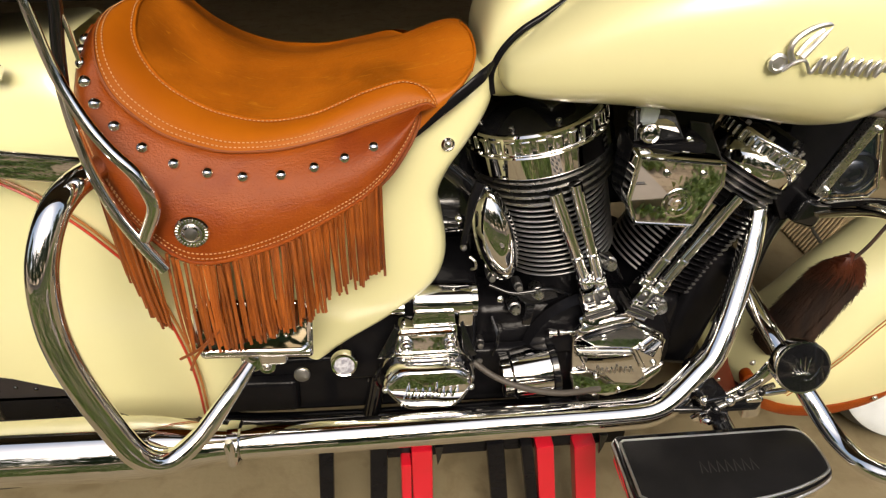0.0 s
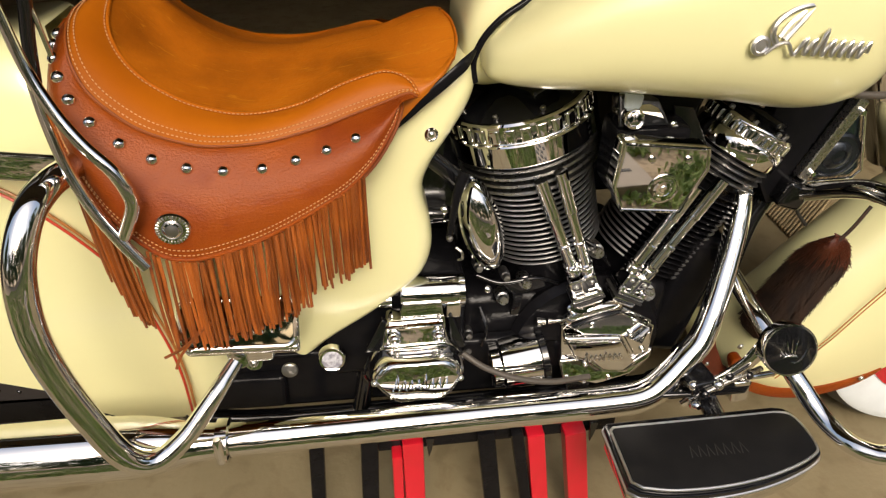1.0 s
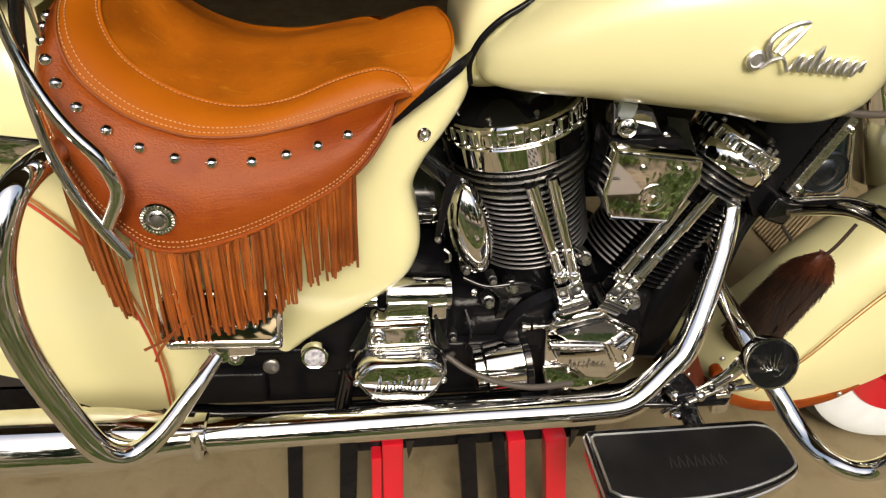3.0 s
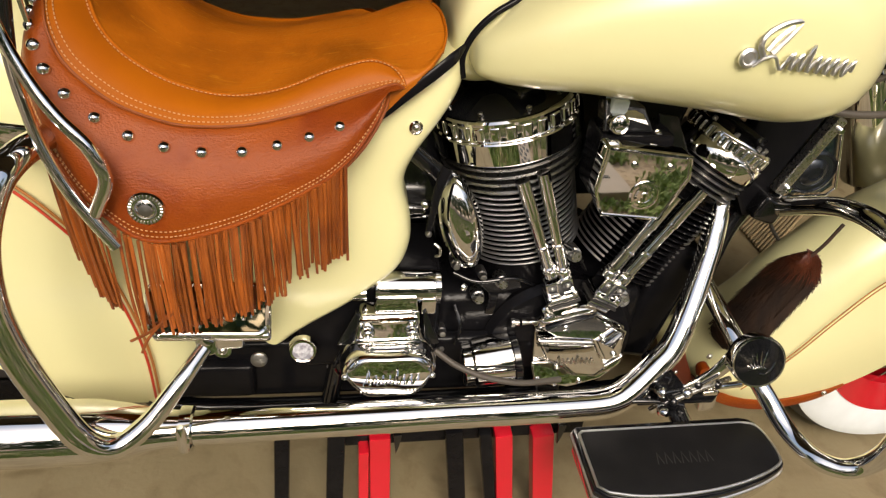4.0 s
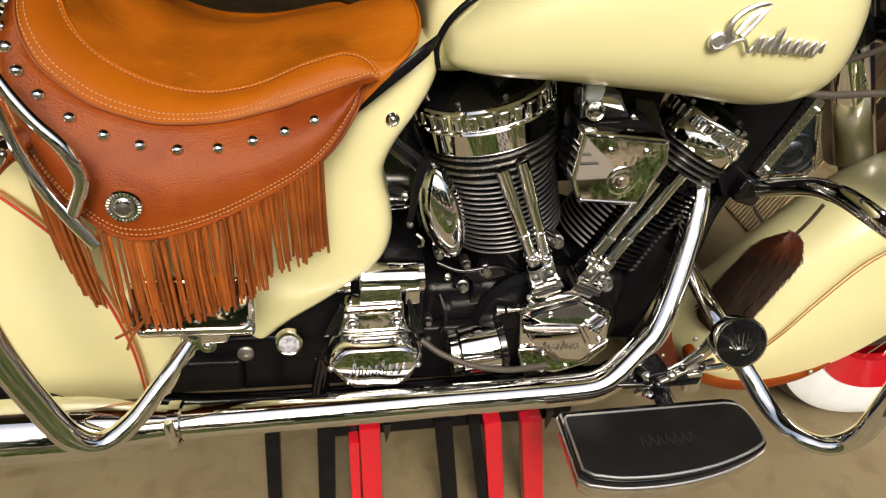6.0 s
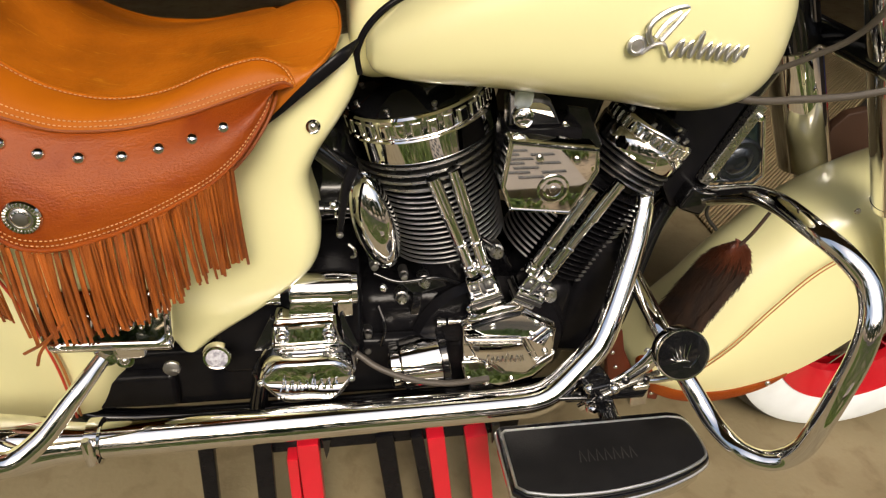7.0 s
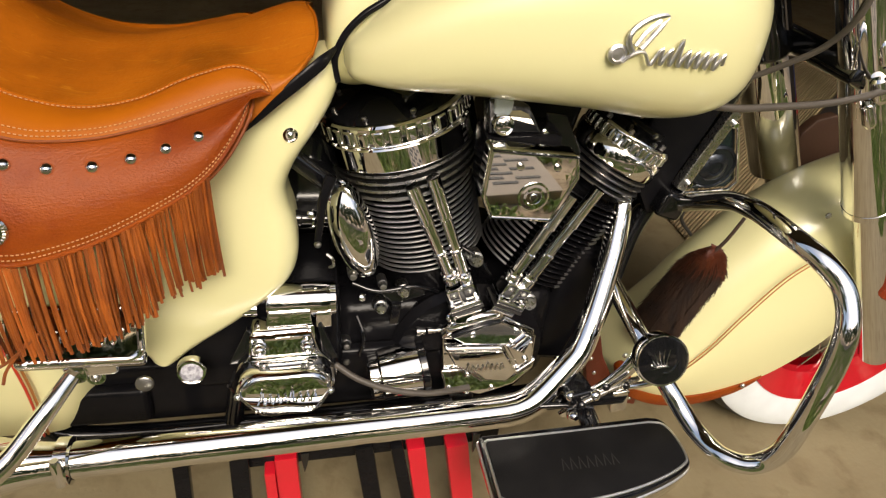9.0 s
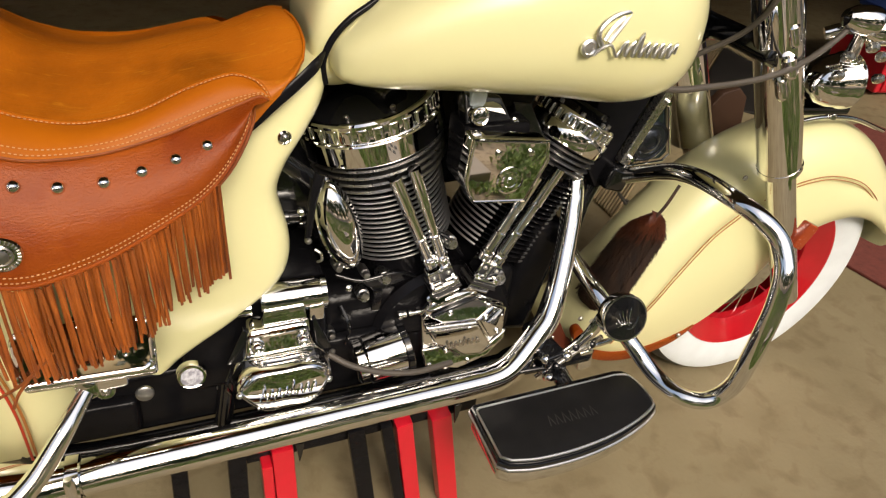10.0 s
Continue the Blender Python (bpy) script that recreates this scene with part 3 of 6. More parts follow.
def tank_lobe(s):
    b = bmesh.new()
    prof = spline([Vector((x, 0, 0)) for x, *_ in TANK], 4)
    cols = [spline([Vector((x, r[k], 0)) for x, *r in TANK], 4) for k in range(4)]
    rows = []
    for i in range(len(prof)):
        x, lo, hi, yo, yi = prof[i].x, cols[0][i].y, cols[1][i].y, cols[2][i].y, cols[3][i].y
        zc, h, yc, w = (lo + hi) / 2, (hi - lo) / 2, (yo + yi) / 2, (yi - yo) / 2
        ring = []
        for k in range(40):
            a = 2 * math.pi * k / 40
            c, q = math.cos(a), math.sin(a)
            e = 0.78
            ring.append(Vector((x, s * (yc - w * math.copysign(abs(c) ** e, c)), zc + h * math.copysign(abs(q) ** e, q))))
        rows.append(ring)
    vs = grid(b, rows, closed=True)
    b.faces.new(vs[0])
    b.faces.new(vs[-1])
    return b


tank = part("fuel_tank", tank_lobe(1), CREAM, bike, "cream painted teardrop fuel tank", sharp=60)
part("tank_half", tank_lobe(-1), CREAM, tank, "cream far half of the tank", sharp=60)
# rear console between the halves, with a black rubber seam
bm = bmesh.new()
CON = [(0.136, 0.905, 0.950, 0.055), (0.140, 0.885, 0.975, 0.085), (0.158, 0.87, 1.015, 0.100), (0.20, 0.87, 1.05, 0.105), (0.30, 0.88, 1.09, 0.10), (0.45, 0.90, 1.12, 0.09), (0.60, 0.9, 1.11, 0.07)]
rows = []
cc = [spline([Vector((c[0], c[k], 0)) for c in CON], 4) for k in (1, 2, 3)]
for i in range(len(cc[0])):
    x, lo, hi, w = cc[0][i].x, cc[0][i].y, cc[1][i].y, cc[2][i].y
    rows.append([Vector((x, w * math.copysign(abs(math.cos(a)) ** 0.6, math.cos(a)), (lo + hi) / 2 + (hi - lo) / 2 * math.copysign(abs(math.sin(a)) ** 0.6, math.sin(a)))) for a in (2 * math.pi * k / 36 for k in range(36))])
vs = grid(bm, rows, closed=True)
bm.faces.new(vs[0])
bm.faces.new(vs[-1])
part("tank_console", bm, CREAM, tank, "cream console between the tank halves", sharp=60)
part("tank_seam", rod([(0.147, -0.120, 0.900), (0.144, -0.122, 0.922), (0.147, -0.122, 0.938), (0.160, -0.122, 0.962), (0.183, -0.120, 0.984), (0.215, -0.114, 1.002), (0.27, -0.104, 1.035), (0.36, -0.09, 1.08)], 0.0046, 10), SATIN, tank, "black rubber seam")

# chrome script badge, as a plain shape
part("tank_badge", lathe([(0.0115, 0), (0.0115, 0.003), (0.008, 0.0045), (0.0065, 0.003), (0, 0.0035)], facing(0.4515, -0.258, 0.980, 0, 6), 24), SILVER, tank, "raised chrome script badge as plain shapes")
bm = rod([(0.470, -0.262, 0.980), (0.462, -0.262, 0.992), (0.462, -0.261, 1.003), (0.472, -0.259, 1.013), (0.488, -0.257, 1.020), (0.505, -0.255, 1.021), (0.498, -0.257, 1.010), (0.488, -0.259, 0.998), (0.478, -0.261, 0.986)], 0.0036, 8, 4)
tube(bm, spline([(0.470, -0.262, 0.990), (0.480, -0.260, 1.004), (0.496, -0.257, 1.016)], 4), 0.0030, 6)
part("badge_feather", bm, SILVER, tank, "raised chrome feather")
stroke = [(0.457, -0.263, 0.972), (0.468, -0.2645, 0.982), (0.480, -0.2655, 0.984), (0.487, -0.2665, 0.972)]
for k in range(8):
    x0, z0 = 0.491 + 0.0113 * k, 0.971 - 0.0011 * k
    stroke += [(x0, -0.2665, z0), (x0 + 0.004, -0.2675, z0 + 0.009), (x0 + 0.0100, -0.2675, z0 + 0.018 + (0.011 if k == 2 else 0)), (x0 + 0.0098, -0.2665, z0 + 0.005)]
bm = rod(stroke, 0.0023, 8, 3)
part("badge_script", bm, SILVER, tank, "raised chrome strokes")

# ----- side panel under the seat -----
PANEL = [(0.925, 0.120, 0.142, -0.130), (0.912, 0.090, 0.148, -0.137), (0.895, 0.06, 0.148, -0.143), (0.87, 0.01, 0.138, -0.148), (0.836, -0.07, 0.116, -0.154), (0.80, -0.12, 0.090, -0.160), (0.765, -0.14, 0.074, -0.164), (0.735, -0.16, 0.074, -0.168),
         (0.70, -0.18, 0.082, -0.172), (0.66, -0.185, 0.083, -0.175), (0.62, -0.185, 0.070, -0.175), (0.585, -0.18, 0.036, -0.172), (0.55, -0.172, -0.004, -0.168), (0.515, -0.16, -0.050, -0.162), (0.485, -0.150, -0.088, -0.158), (0.468, -0.145, -0.115, -0.156)]
bm = bmesh.new()
rows = []
pc = [spline([Vector((c[0], c[k], 0)) for c in PANEL], 3) for k in (1, 2, 3)]
for i in range(len(pc[0])):
    z, xl, xr, y = pc[0][i].x, pc[0][i].y, pc[1][i].y, pc[2][i].y
    r = min(0.03, (xr - xl) * 0.45)
    ring = [Vector((xl, y + 0.09, z))]
    for k in range(7):
        ring.append(Vector((xl + (xr - r - xl) * k / 6, y + 0.010 * (1 - k / 6) ** 2, z)))
    for k in range(1, 9):
        a = radians(90 * k / 8)
        ring.append(Vector((xr - r + r * math.sin(a), y + r * 1.3 * (1 - math.cos(a)), z)))
    ring.append(Vector((xr, y + 0.10, z)))
    rows.append(ring)
vs = grid(bm, rows, closed=True)
bm.faces.new(vs[0])
bm.faces.new(vs[-1])
panel = part("side_panel", bm, CREAM, bike, "cream painted side panel under the seat", sharp=60)
part("panel_trim", rod([(0.146, -0.128, 0.945), (0.128, -0.152, 0.936), (0.100, -0.164, 0.917), (0.071, -0.171, 0.896), (0.043, -0.175, 0.873), (0.0, -0.178, 0.84)], [0.003, 0.0080, 0.0080, 0.0070, 0.0055, 0.003], 12, 6, 0.4), SATIN, panel, "black rubber trim strip")
part("panel_screw", lathe([(0.0095, 0), (0.0095, 0.003), (0.007, 0.005), (0.006, 0.003), (0.004, 0.003), (0.0035, 0.005), (0, 0.006)], axis_frame((0.084, -0.152, 0.843), (0.2, -1, 0.2)), 20), CHROME, panel, "recessed chrome screw")

# ----- engine -----
engine = part("crankcase", box((0.40, 0.19, 0.22), pose(0.32, 0.0, 0.40), 0.04, 4), SATIN, bike, "black V-twin engine with chrome covers")
part("crankcase_side", lathe([(0.02, 0), (0.13, 0.0), (0.14, 0.03), (0.13, 0.045), (0.11, 0.05), (0, 0.05)], facing(0.36, -0.07, 0.40) , 40), SATIN, engine, "satin black crankcase side")


def cylinder(angle, parent_name, cx, cy, cz, f, low, fins, squat, r0, shift, bright):
    """A finned barrel and head; squat: the head's height; bright: the arcs, in degrees, where the fin edges catch light
    and get bright strips.
    """
    up = Vector((math.sin(radians(angle)), 0, math.cos(radians(angle))))
    m = axis_frame(Vector((cx, cy, cz)) - up * 0.515, up)
    g = m @ pose(0, 0, 0.515) @ Matrix.Diagonal((f, f, squat, 1)) @ pose(0, 0, -0.515)
    barrel = pose(*shift) @ m
    part(parent_name, lathe([(0.072 * f, 0.15), (0.072 * f, 0.45)], barrel, 40), SATIN, engine, "finned black cylinder with polished cap")
    part("cylinder_head", lathe([(0.074, 0.38), (0.078, 0.41), (0.085, 0.42), (0.085, 0.47)], g, 40), SATIN, engine, "black cylinder head")
    for k in range(fins):
        h = low + 0.0098 * k
        fin = part("cylinder_fin", lathe([(0.068 * f, h), (r0, h), (r0 + 0.0008, h + 0.0010), (r0, h + 0.0022), (0.068 * f, h + 0.0022)], barrel, 48, None, False), SATIN, engine, sharp=30)
        # Highlights built in as bright strips; arcs that mirror dark surroundings stay black.
        for lo, hi in bright:
            part("lit_fin_edge", grid_of([[barrel @ Vector((r * math.cos(a), r * math.sin(a), h + z)) for r, z in ((r0 - 0.002, -0.0004), (r0 + 0.0010, -0.0003), (r0 + 0.0018, 0.0011), (r0 + 0.0010, 0.0026), (r0 - 0.002, 0.0027))] for a in (radians(lo + (hi - lo) * q / 40) for q in range(41))]), CYLFIN, fin, "bright strip for the lit arc of the fin edge", sharp=30)
    for k in range(4):
        h = 0.398 + 0.0125 * k
        part("head_fin", lathe([(0.075, h), (0.096, h), (0.099, h + 0.0018), (0.096, h + 0.0042), (0.075, h + 0.0042)], g, 48, None, False), FINS, engine, sharp=30)
    part("head_ring", lathe([(0.085, 0.448), (0.1015, 0.448), (0.103, 0.450), (0.103, 0.483), (0.1015, 0.485), (0.098, 0.4855), (0.0965, 0.488), (0.0965, 0.509), (0.0985, 0.510), (0.0985, 0.514), (0.096, 0.517), (0.092, 0.517), (0.090, 0.506)], g, 72, None, False), CHROME, engine, "chrome crenellated rocker ring")
    lug = None
    for k in range(30):
        at = g @ pose(0, 0, 0, 0, 0, 12 * k + 6) @ pose(0.0942, 0, 0.4985)
        if lug is None:
            lug = part("ring_lug", box((0.0125, 0.0158, 0.0245), Matrix(), 0.0045, 3), CHROME, engine)
            one = lug
        else:
            one = new("ring_lug", lug.data)
            one.parent = engine
        one.matrix_local = at
    part("rocker_cover", lathe([(0.090, 0.505), (0.088, 0.514), (0.070, 0.518), (0.045, 0.528), (0.03, 0.53), (0, 0.531)], g, 40), BLACK, engine, "gloss black rocker cover")
    part("rocker_bridge", box((0.13, 0.05, 0.018), g @ pose(0.0, 0.0, 0.533, 0, 0, 30), 0.006), BLACK, engine)
    for k in range(8):
        a = 2 * math.pi * (k + 0.3) / 8
        q = m @ Matrix.Translation((0.078 * f * math.cos(a), 0.078 * f * math.sin(a), 0.516))
        part("rocker_bolt", lathe([(0.0045, 0), (0.0045, 0.005), (0.003, 0.0065), (0, 0.0065)], q, 10), STEEL, engine)


cylinder(-13.0, "rear_cylinder", 0.230, -0.01, 0.839, 1.15, 0.252, 15, 1.0, 0.0985, (0, 0, 0), [(80, 275)])
cylinder(28.1, "front_cylinder", 0.617, -0.0285, 0.7795, 0.75, 0.236, 18, 0.8075, 0.088, (-0.016, 0.014, 0), [(40, 138), (208, 262)])
plate("head_bracket_plate", [(0.433, 0.850), (0.464, 0.845), (0.479, 0.817), (0.494, 0.789), (0.490, 0.780), (0.449, 0.781)], -0.115, 0.008, 4, BLACK, engine, "gloss black bracket plate beside the front head", 0.002)

for foot, tops in (((0.324, -0.135, 0.572), ((0.245, -0.132, 0.750), (0.275, -0.130, 0.762))), ((0.421, -0.137, 0.567), ((0.531, -0.130, 0.730), (0.488, -0.134, 0.724)))):
    foot = Vector(foot)
    for k, top in enumerate(tops):
        top = Vector(top)
        f = foot + (Vector((0.011 if k else -0.011, 0.0, 0.006)) if foot.x < 0.4 else Vector((-0.012 if k else 0.014, 0.0, 0.007 if k else -0.004)))
        d = (top - f)
        L = d.length
        part("pushrod_tube", lathe([(0.0126, 0), (0.0126, 0.010), (0.0112, 0.012), (0.0124, 0.014), (0.0124, 0.018), (0.0098, 0.020), (0.0098, L * 0.30), (0.0110, L * 0.31), (0.0110, L * 0.33), (0.0092, L * 0.34), (0.0092, L * 0.62), (0.0110, L * 0.63), (0.0110, L * 0.65), (0.0103, L * 0.66), (0.0103, L)], axis_frame(f, d), 20), CHROME, engine, "chrome telescoping pushrod tube")
    d = (Vector(tops[0]) + Vector(tops[1])) / 2 - foot
    m = axis_frame(foot - d.normalized() * 0.030, d)
    part("tappet_block", box((0.034, 0.046, 0.030), m @ pose(0, 0, 0.018), 0.004, 2), CHROME, engine, "chrome tappet block")
    part("tappet_flange", box((0.046, 0.052, 0.009), m @ pose(-0.002, 0, -0.002), 0.0025, 2), CHROME, engine, "chrome tappet flange")
    part("tappet_gasket", box((0.048, 0.054, 0.004), m @ pose(-0.002, 0, -0.0095), 0.001, 1), RUBBER, engine, "dark gasket")
    part("tappet_foot", box((0.046, 0.044, 0.012), m @ pose(0.004, 0, -0.019), 0.003, 2), CHROME, engine, "chrome tappet foot")
    for sy in (-1, 1):
        part("tappet_bolt", lathe([(0.0052, 0), (0.0052, 0.006), (0.0035, 0.008), (0, 0.008)], m @ pose(-0.019, sy * 0.021, 0.002), 8), CHROME, engine)
        part("tappet_screw", dome(0.0042, 0.004, m @ pose(-0.0165, sy * 0.013, 0.022, 0, -90, 0), 12), STEEL, engine)
    part("tappet_rib", box((0.006, 0.010, 0.030), m @ pose(-0.0175, 0, 0.017), 0.002, 2), CHROME, engine, "raised chrome rib")

# air cleaner: a polished mirror-like pentagon plate on a black box
PLATE = [(-0.062, 0.046), (0.062, 0.030), (0.066, -0.002), (0.037, -0.071), (-0.053, -0.061), (-0.068, -0.023)]
pm = facing(0.397, -0.165, 0.792)
air = part("air_cleaner", slab(PLATE, pm, 0.034, 0.006, 3), CHROME, engine, "polished chrome five-sided air cleaner cover")
rim = [pm @ Vector((x * 0.97, y * 0.97, 0.034)) for x, y in PLATE]
part("air_cleaner_rim", tube(bmesh.new(), rim + rim[:2], 0.0024, 8, False), CHROME, air, "raised chrome rim")
em = facing(0.402, -0.199, 0.763) @ Matrix.Diagonal((1.12, 1.12, 0.5, 1))
part("air_cleaner_emblem", lathe([(0.020, 0), (0.020, 0.003), (0.0175, 0.004), (0.017, 0.002), (0.0135, 0.002), (0.013, 0.004), (0.010, 0.0045), (0.0095, 0.003), (0.005, 0.003), (0.004, 0.005), (0, 0.005)], em, 36), CHROME, air, "round embossed chrome emblem")
for bx, bz in ((0.378, 0.810), (0.430, 0.806)):
    part("air_cleaner_bolt", lathe([(0.005, 0), (0.005, 0.003), (0.003, 0.004), (0, 0.004)], facing(bx, -0.199, bz), 12), CHROME, air)
# Plain black block, added to keep the gap between the cylinders dark.
part("backing_block", box((0.20, 0.10, 0.14), pose(0.42, 0.10, 0.68), 0.02, 3), SATIN, engine, "added black block that darkens the gap between the cylinders")
part("exhaust_port", slab([(0.505, 0.655), (0.565, 0.672), (0.598, 0.640), (0.575, 0.520), (0.535, 0.480), (0.500, 0.56)], SIDE @ Matrix.Translation((0, 0, 0.045)), 0.022, 0.006, 2), SATIN, engine, "black finned exhaust port cover")
part("air_box", box((0.11, 0.07, 0.10), pose(0.395, -0.125, 0.785), 0.01), SATIN, engine, "black intake box")
coil = part("coil_bracket", slab([(-0.028, -0.026), (0.045, -0.026), (0.030, 0.010), (0.012, 0.020), (-0.028, 0.020)], facing(0.372, -0.115, 0.848, 0, 24), 0.03, 0.003), BLACK, engine, "black bracket with chrome cap above the air cleaner")
part("bracket_strip", slab([(0.0, 0.004), (0.036, -0.006), (0.028, 0.010), (0.010, 0.019), (0.0, 0.019)], facing(0.372, -0.143, 0.848, 0, 30), 0.006, 0.001, 1), CHROME, coil, "chrome bracket strip")
part("bracket_foot", box((0.05, 0.02, 0.012), pose(0.368, -0.145, 0.826), 0.002, 1), CHROME, coil, "chrome bracket foot")
part("coil_cap", lathe([(0.0145, 0), (0.0145, 0.012), (0.013, 0.014), (0.010, 0.0125), (0.009, 0.014), (0.004, 0.015), (0, 0.015)], facing(0.361, -0.148, 0.848, 0, 15), 24), CHROME, coil, "round chrome cap")
part("coil_box", box((0.026, 0.03, 0.024), pose(0.364, -0.128, 0.868, 0, 8, 0), 0.004), material("pale_plastic", (0.62, 0.70, 0.74), 0.25, scale=20), coil, "pale plastic connector")
for bx, bz in ((0.425, 0.832),):
    hex_bolt("bracket_bolt", bx, -0.145, bz, 0.005, coil, CHROME)

# horn cover: a long chrome teardrop beside the rear cylinder
bm = bmesh.new()
hm = facing(0.163, -0.108, 0.664, 14, 5) @ pose(0, 0, 0, 0, 22, 0)
lathe([(1, 0), (1.0, 0.25), (0.94, 0.5), (0.78, 0.74), (0.5, 0.92), (0.2, 0.99), (0, 1.0)], hm @ Matrix.Diagonal((0.031, 0.079, 0.036, 1)), 40, bm)
hc = part("horn_cover", bm, CHROME, engine, "long oval chrome horn cover")
part("horn_back", lathe([(1.0, -0.5), (1.06, 0), (1.0, 0.1), (0, 0.1)], hm @ Matrix.Diagonal((0.032, 0.079, 0.03, 1)), 40), CHROME, hc, "chrome shell behind the cover")

# gearbox end cover with plain raised strokes
cov = part("gearbox_cover", slab([(-0.080, -0.02), (-0.06, -0.045), (0.06, -0.045), (0.080, -0.02), (0.072, 0.012), (0.056, 0.032), (0.046, 0.083), (-0.042, 0.085), (-0.053, 0.034), (-0.072, 0.014)], facing(0.050, -0.150, 0.477, 1.5), 0.044, 0.010, 3), CHROME, engine, "chrome gearbox end cover")
part("cover_frame", tube(bmesh.new(), [facing(0.050, -0.196, 0.477, 1.5) @ Vector((x, y, 0)) for x, y in ((-0.047, 0.037), (-0.040, 0.079), (0.043, 0.078), (0.050, 0.036), (-0.047, 0.037), (-0.040, 0.079))], 0.0035, 8, False), CHROME, cov, "raised chrome frame")
part("gearbox_lid", pillow([(-0.074, 0.004), (-0.070, -0.014), (-0.042, -0.048), (0.0, -0.050), (0.044, -0.050), (0.070, -0.018), (0.073, 0.002), (0.050, 0.030), (0.0, 0.034), (-0.048, 0.033)], facing(0.050, -0.192, 0.477, 1.5, 6), 0.046, 0.76), CHROME, cov, "bulged chrome lid")
stroke = []
for k in range(8):
    x0 = 0.010 + 0.0108 * k
    stroke += [(x0, -0.2405, 0.463), (x0 + 0.004, -0.2395, 0.473), (x0 + 0.0085, -0.2385, 0.482 if k not in (0, 4) else 0.493), (x0 + 0.008, -0.2402, 0.469)]
bm = rod(stroke, 0.0018, 6, 3)
part("cover_script", bm, CHROME, cov, "raised chrome strokes")
bm = bmesh.new()
for k in range(16):
    box((0.0035, 0.003, 0.005), pose(0.006 + 0.0056 * k, -0.2405, 0.449), 0.0006, 1, bm)
part("cover_bars", bm, STEEL, cov, "row of small raised bars")
for bx, bz, by in ((0.018, 0.535, -0.194), (0.086, 0.533, -0.194)):
    b = lathe([(0.011, 0), (0.011, 0.006), (0.0085, 0.012), (0.006, 0.014), (0.0055, 0.010), (0, 0.010)], facing(bx, by, bz), 20)
    part("cover_bolt", b, CHROME, cov, "chrome socket bolt")
for bx, bz in ((-0.018, 0.476), (0.116, 0.472)):
    part("cover_bolt", dome(0.006, 0.006, facing(bx, -0.232, bz)), CHROME, cov)
# Chrome wings coloured black, for the dark surroundings they reflect.
for wing in ([(-0.030, 0.500), (0.001, 0.560), (0.006, 0.556), (0.004, 0.512), (-0.014, 0.500)], [(0.103, 0.556), (0.108, 0.560), (0.131, 0.496), (0.118, 0.494), (0.106, 0.510)]):
    plate("dark_mirror_wing", wing, -0.176, 0.012, 6, BLACK, cov, "wing beside the cover, black for its dark reflection", 0.002)
plate("cover_recess", [(0.010, 0.559), (0.093, 0.556), (0.097, 0.520), (0.010, 0.521)], -0.1915, 0.004, 15, CHROME, cov, "sunk chrome panel", 0.001)
part("gearbox_case", box((0.24, 0.16, 0.20), pose(0.02, -0.06, 0.49), 0.02, 3), SATIN, engine, "black gearbox case")
st = part("starter_motor", lathe([(0.012, -0.004), (0.024, -0.002), (0.027, 0.004), (0.027, 0.086), (0.0255, 0.087), (0.0255, 0.089), (0.027, 0.090), (0.026, 0.098), (0.020, 0.100), (0, 0.100)], axis_frame((0.033, -0.150, 0.592), (1, 0, -0.03)), 36), CHROME, engine, "chrome starter motor cover")
part("starter_step", slab([(-0.034, -0.010), (0.034, -0.011), (0.032, 0.012), (-0.030, 0.013)], facing(0.062, -0.160, 0.577, 0, 10), 0.024, 0.003, 2), CHROME, st, "stepped chrome plate")
part("starter_step", slab([(-0.037, -0.012), (0.037, -0.013), (0.036, 0.010), (-0.034, 0.011)], facing(0.062, -0.160, 0.553, 0, 14), 0.028, 0.003, 2), CHROME, st, "stepped chrome plate")
part("starter_bracket", box((0.024, 0.03, 0.03), pose(0.112, -0.165, 0.572), 0.004), CHROME, st, "chrome bracket")
part("starter_plug", lathe([(0.012, 0), (0.012, 0.02), (0.009, 0.022), (0, 0.022)], axis_frame((0.017, -0.158, 0.587), (-1, 0, 0)), 16), CHROME, st)
st.location.z, cov.location.z = -0.017, -0.009
cap = part("oil_cap", lathe([(0.0215, 0), (0.0215, 0.010), (0.0195, 0.013), (0.0165, 0.013), (0.016, 0.009), (0, 0.009)], facing(-0.080, -0.195, 0.498, 0, 8), 36), CHROME, engine, "round chrome filler cap")
part("oil_cap_glass", lathe([(0.0155, 0), (0.0155, 0.003), (0.013, 0.0045), (0, 0.005)], facing(-0.080, -0.203, 0.498, 0, 8), 24), material("pale_sight_glass", (0.66, 0.66, 0.70), 0.35, second=(0.30, 0.29, 0.34), scale=180, mix=0.25, bump=0.8, bump_scale=260), cap, "pale sight glass")
part("case_plug", lathe([(0.0125, 0), (0.0125, 0.004), (0.010, 0.006), (0, 0.0065)], facing(-0.146, -0.205, 0.486, 0, 8), 24), CASEBOLT, engine, "grey steel plug")
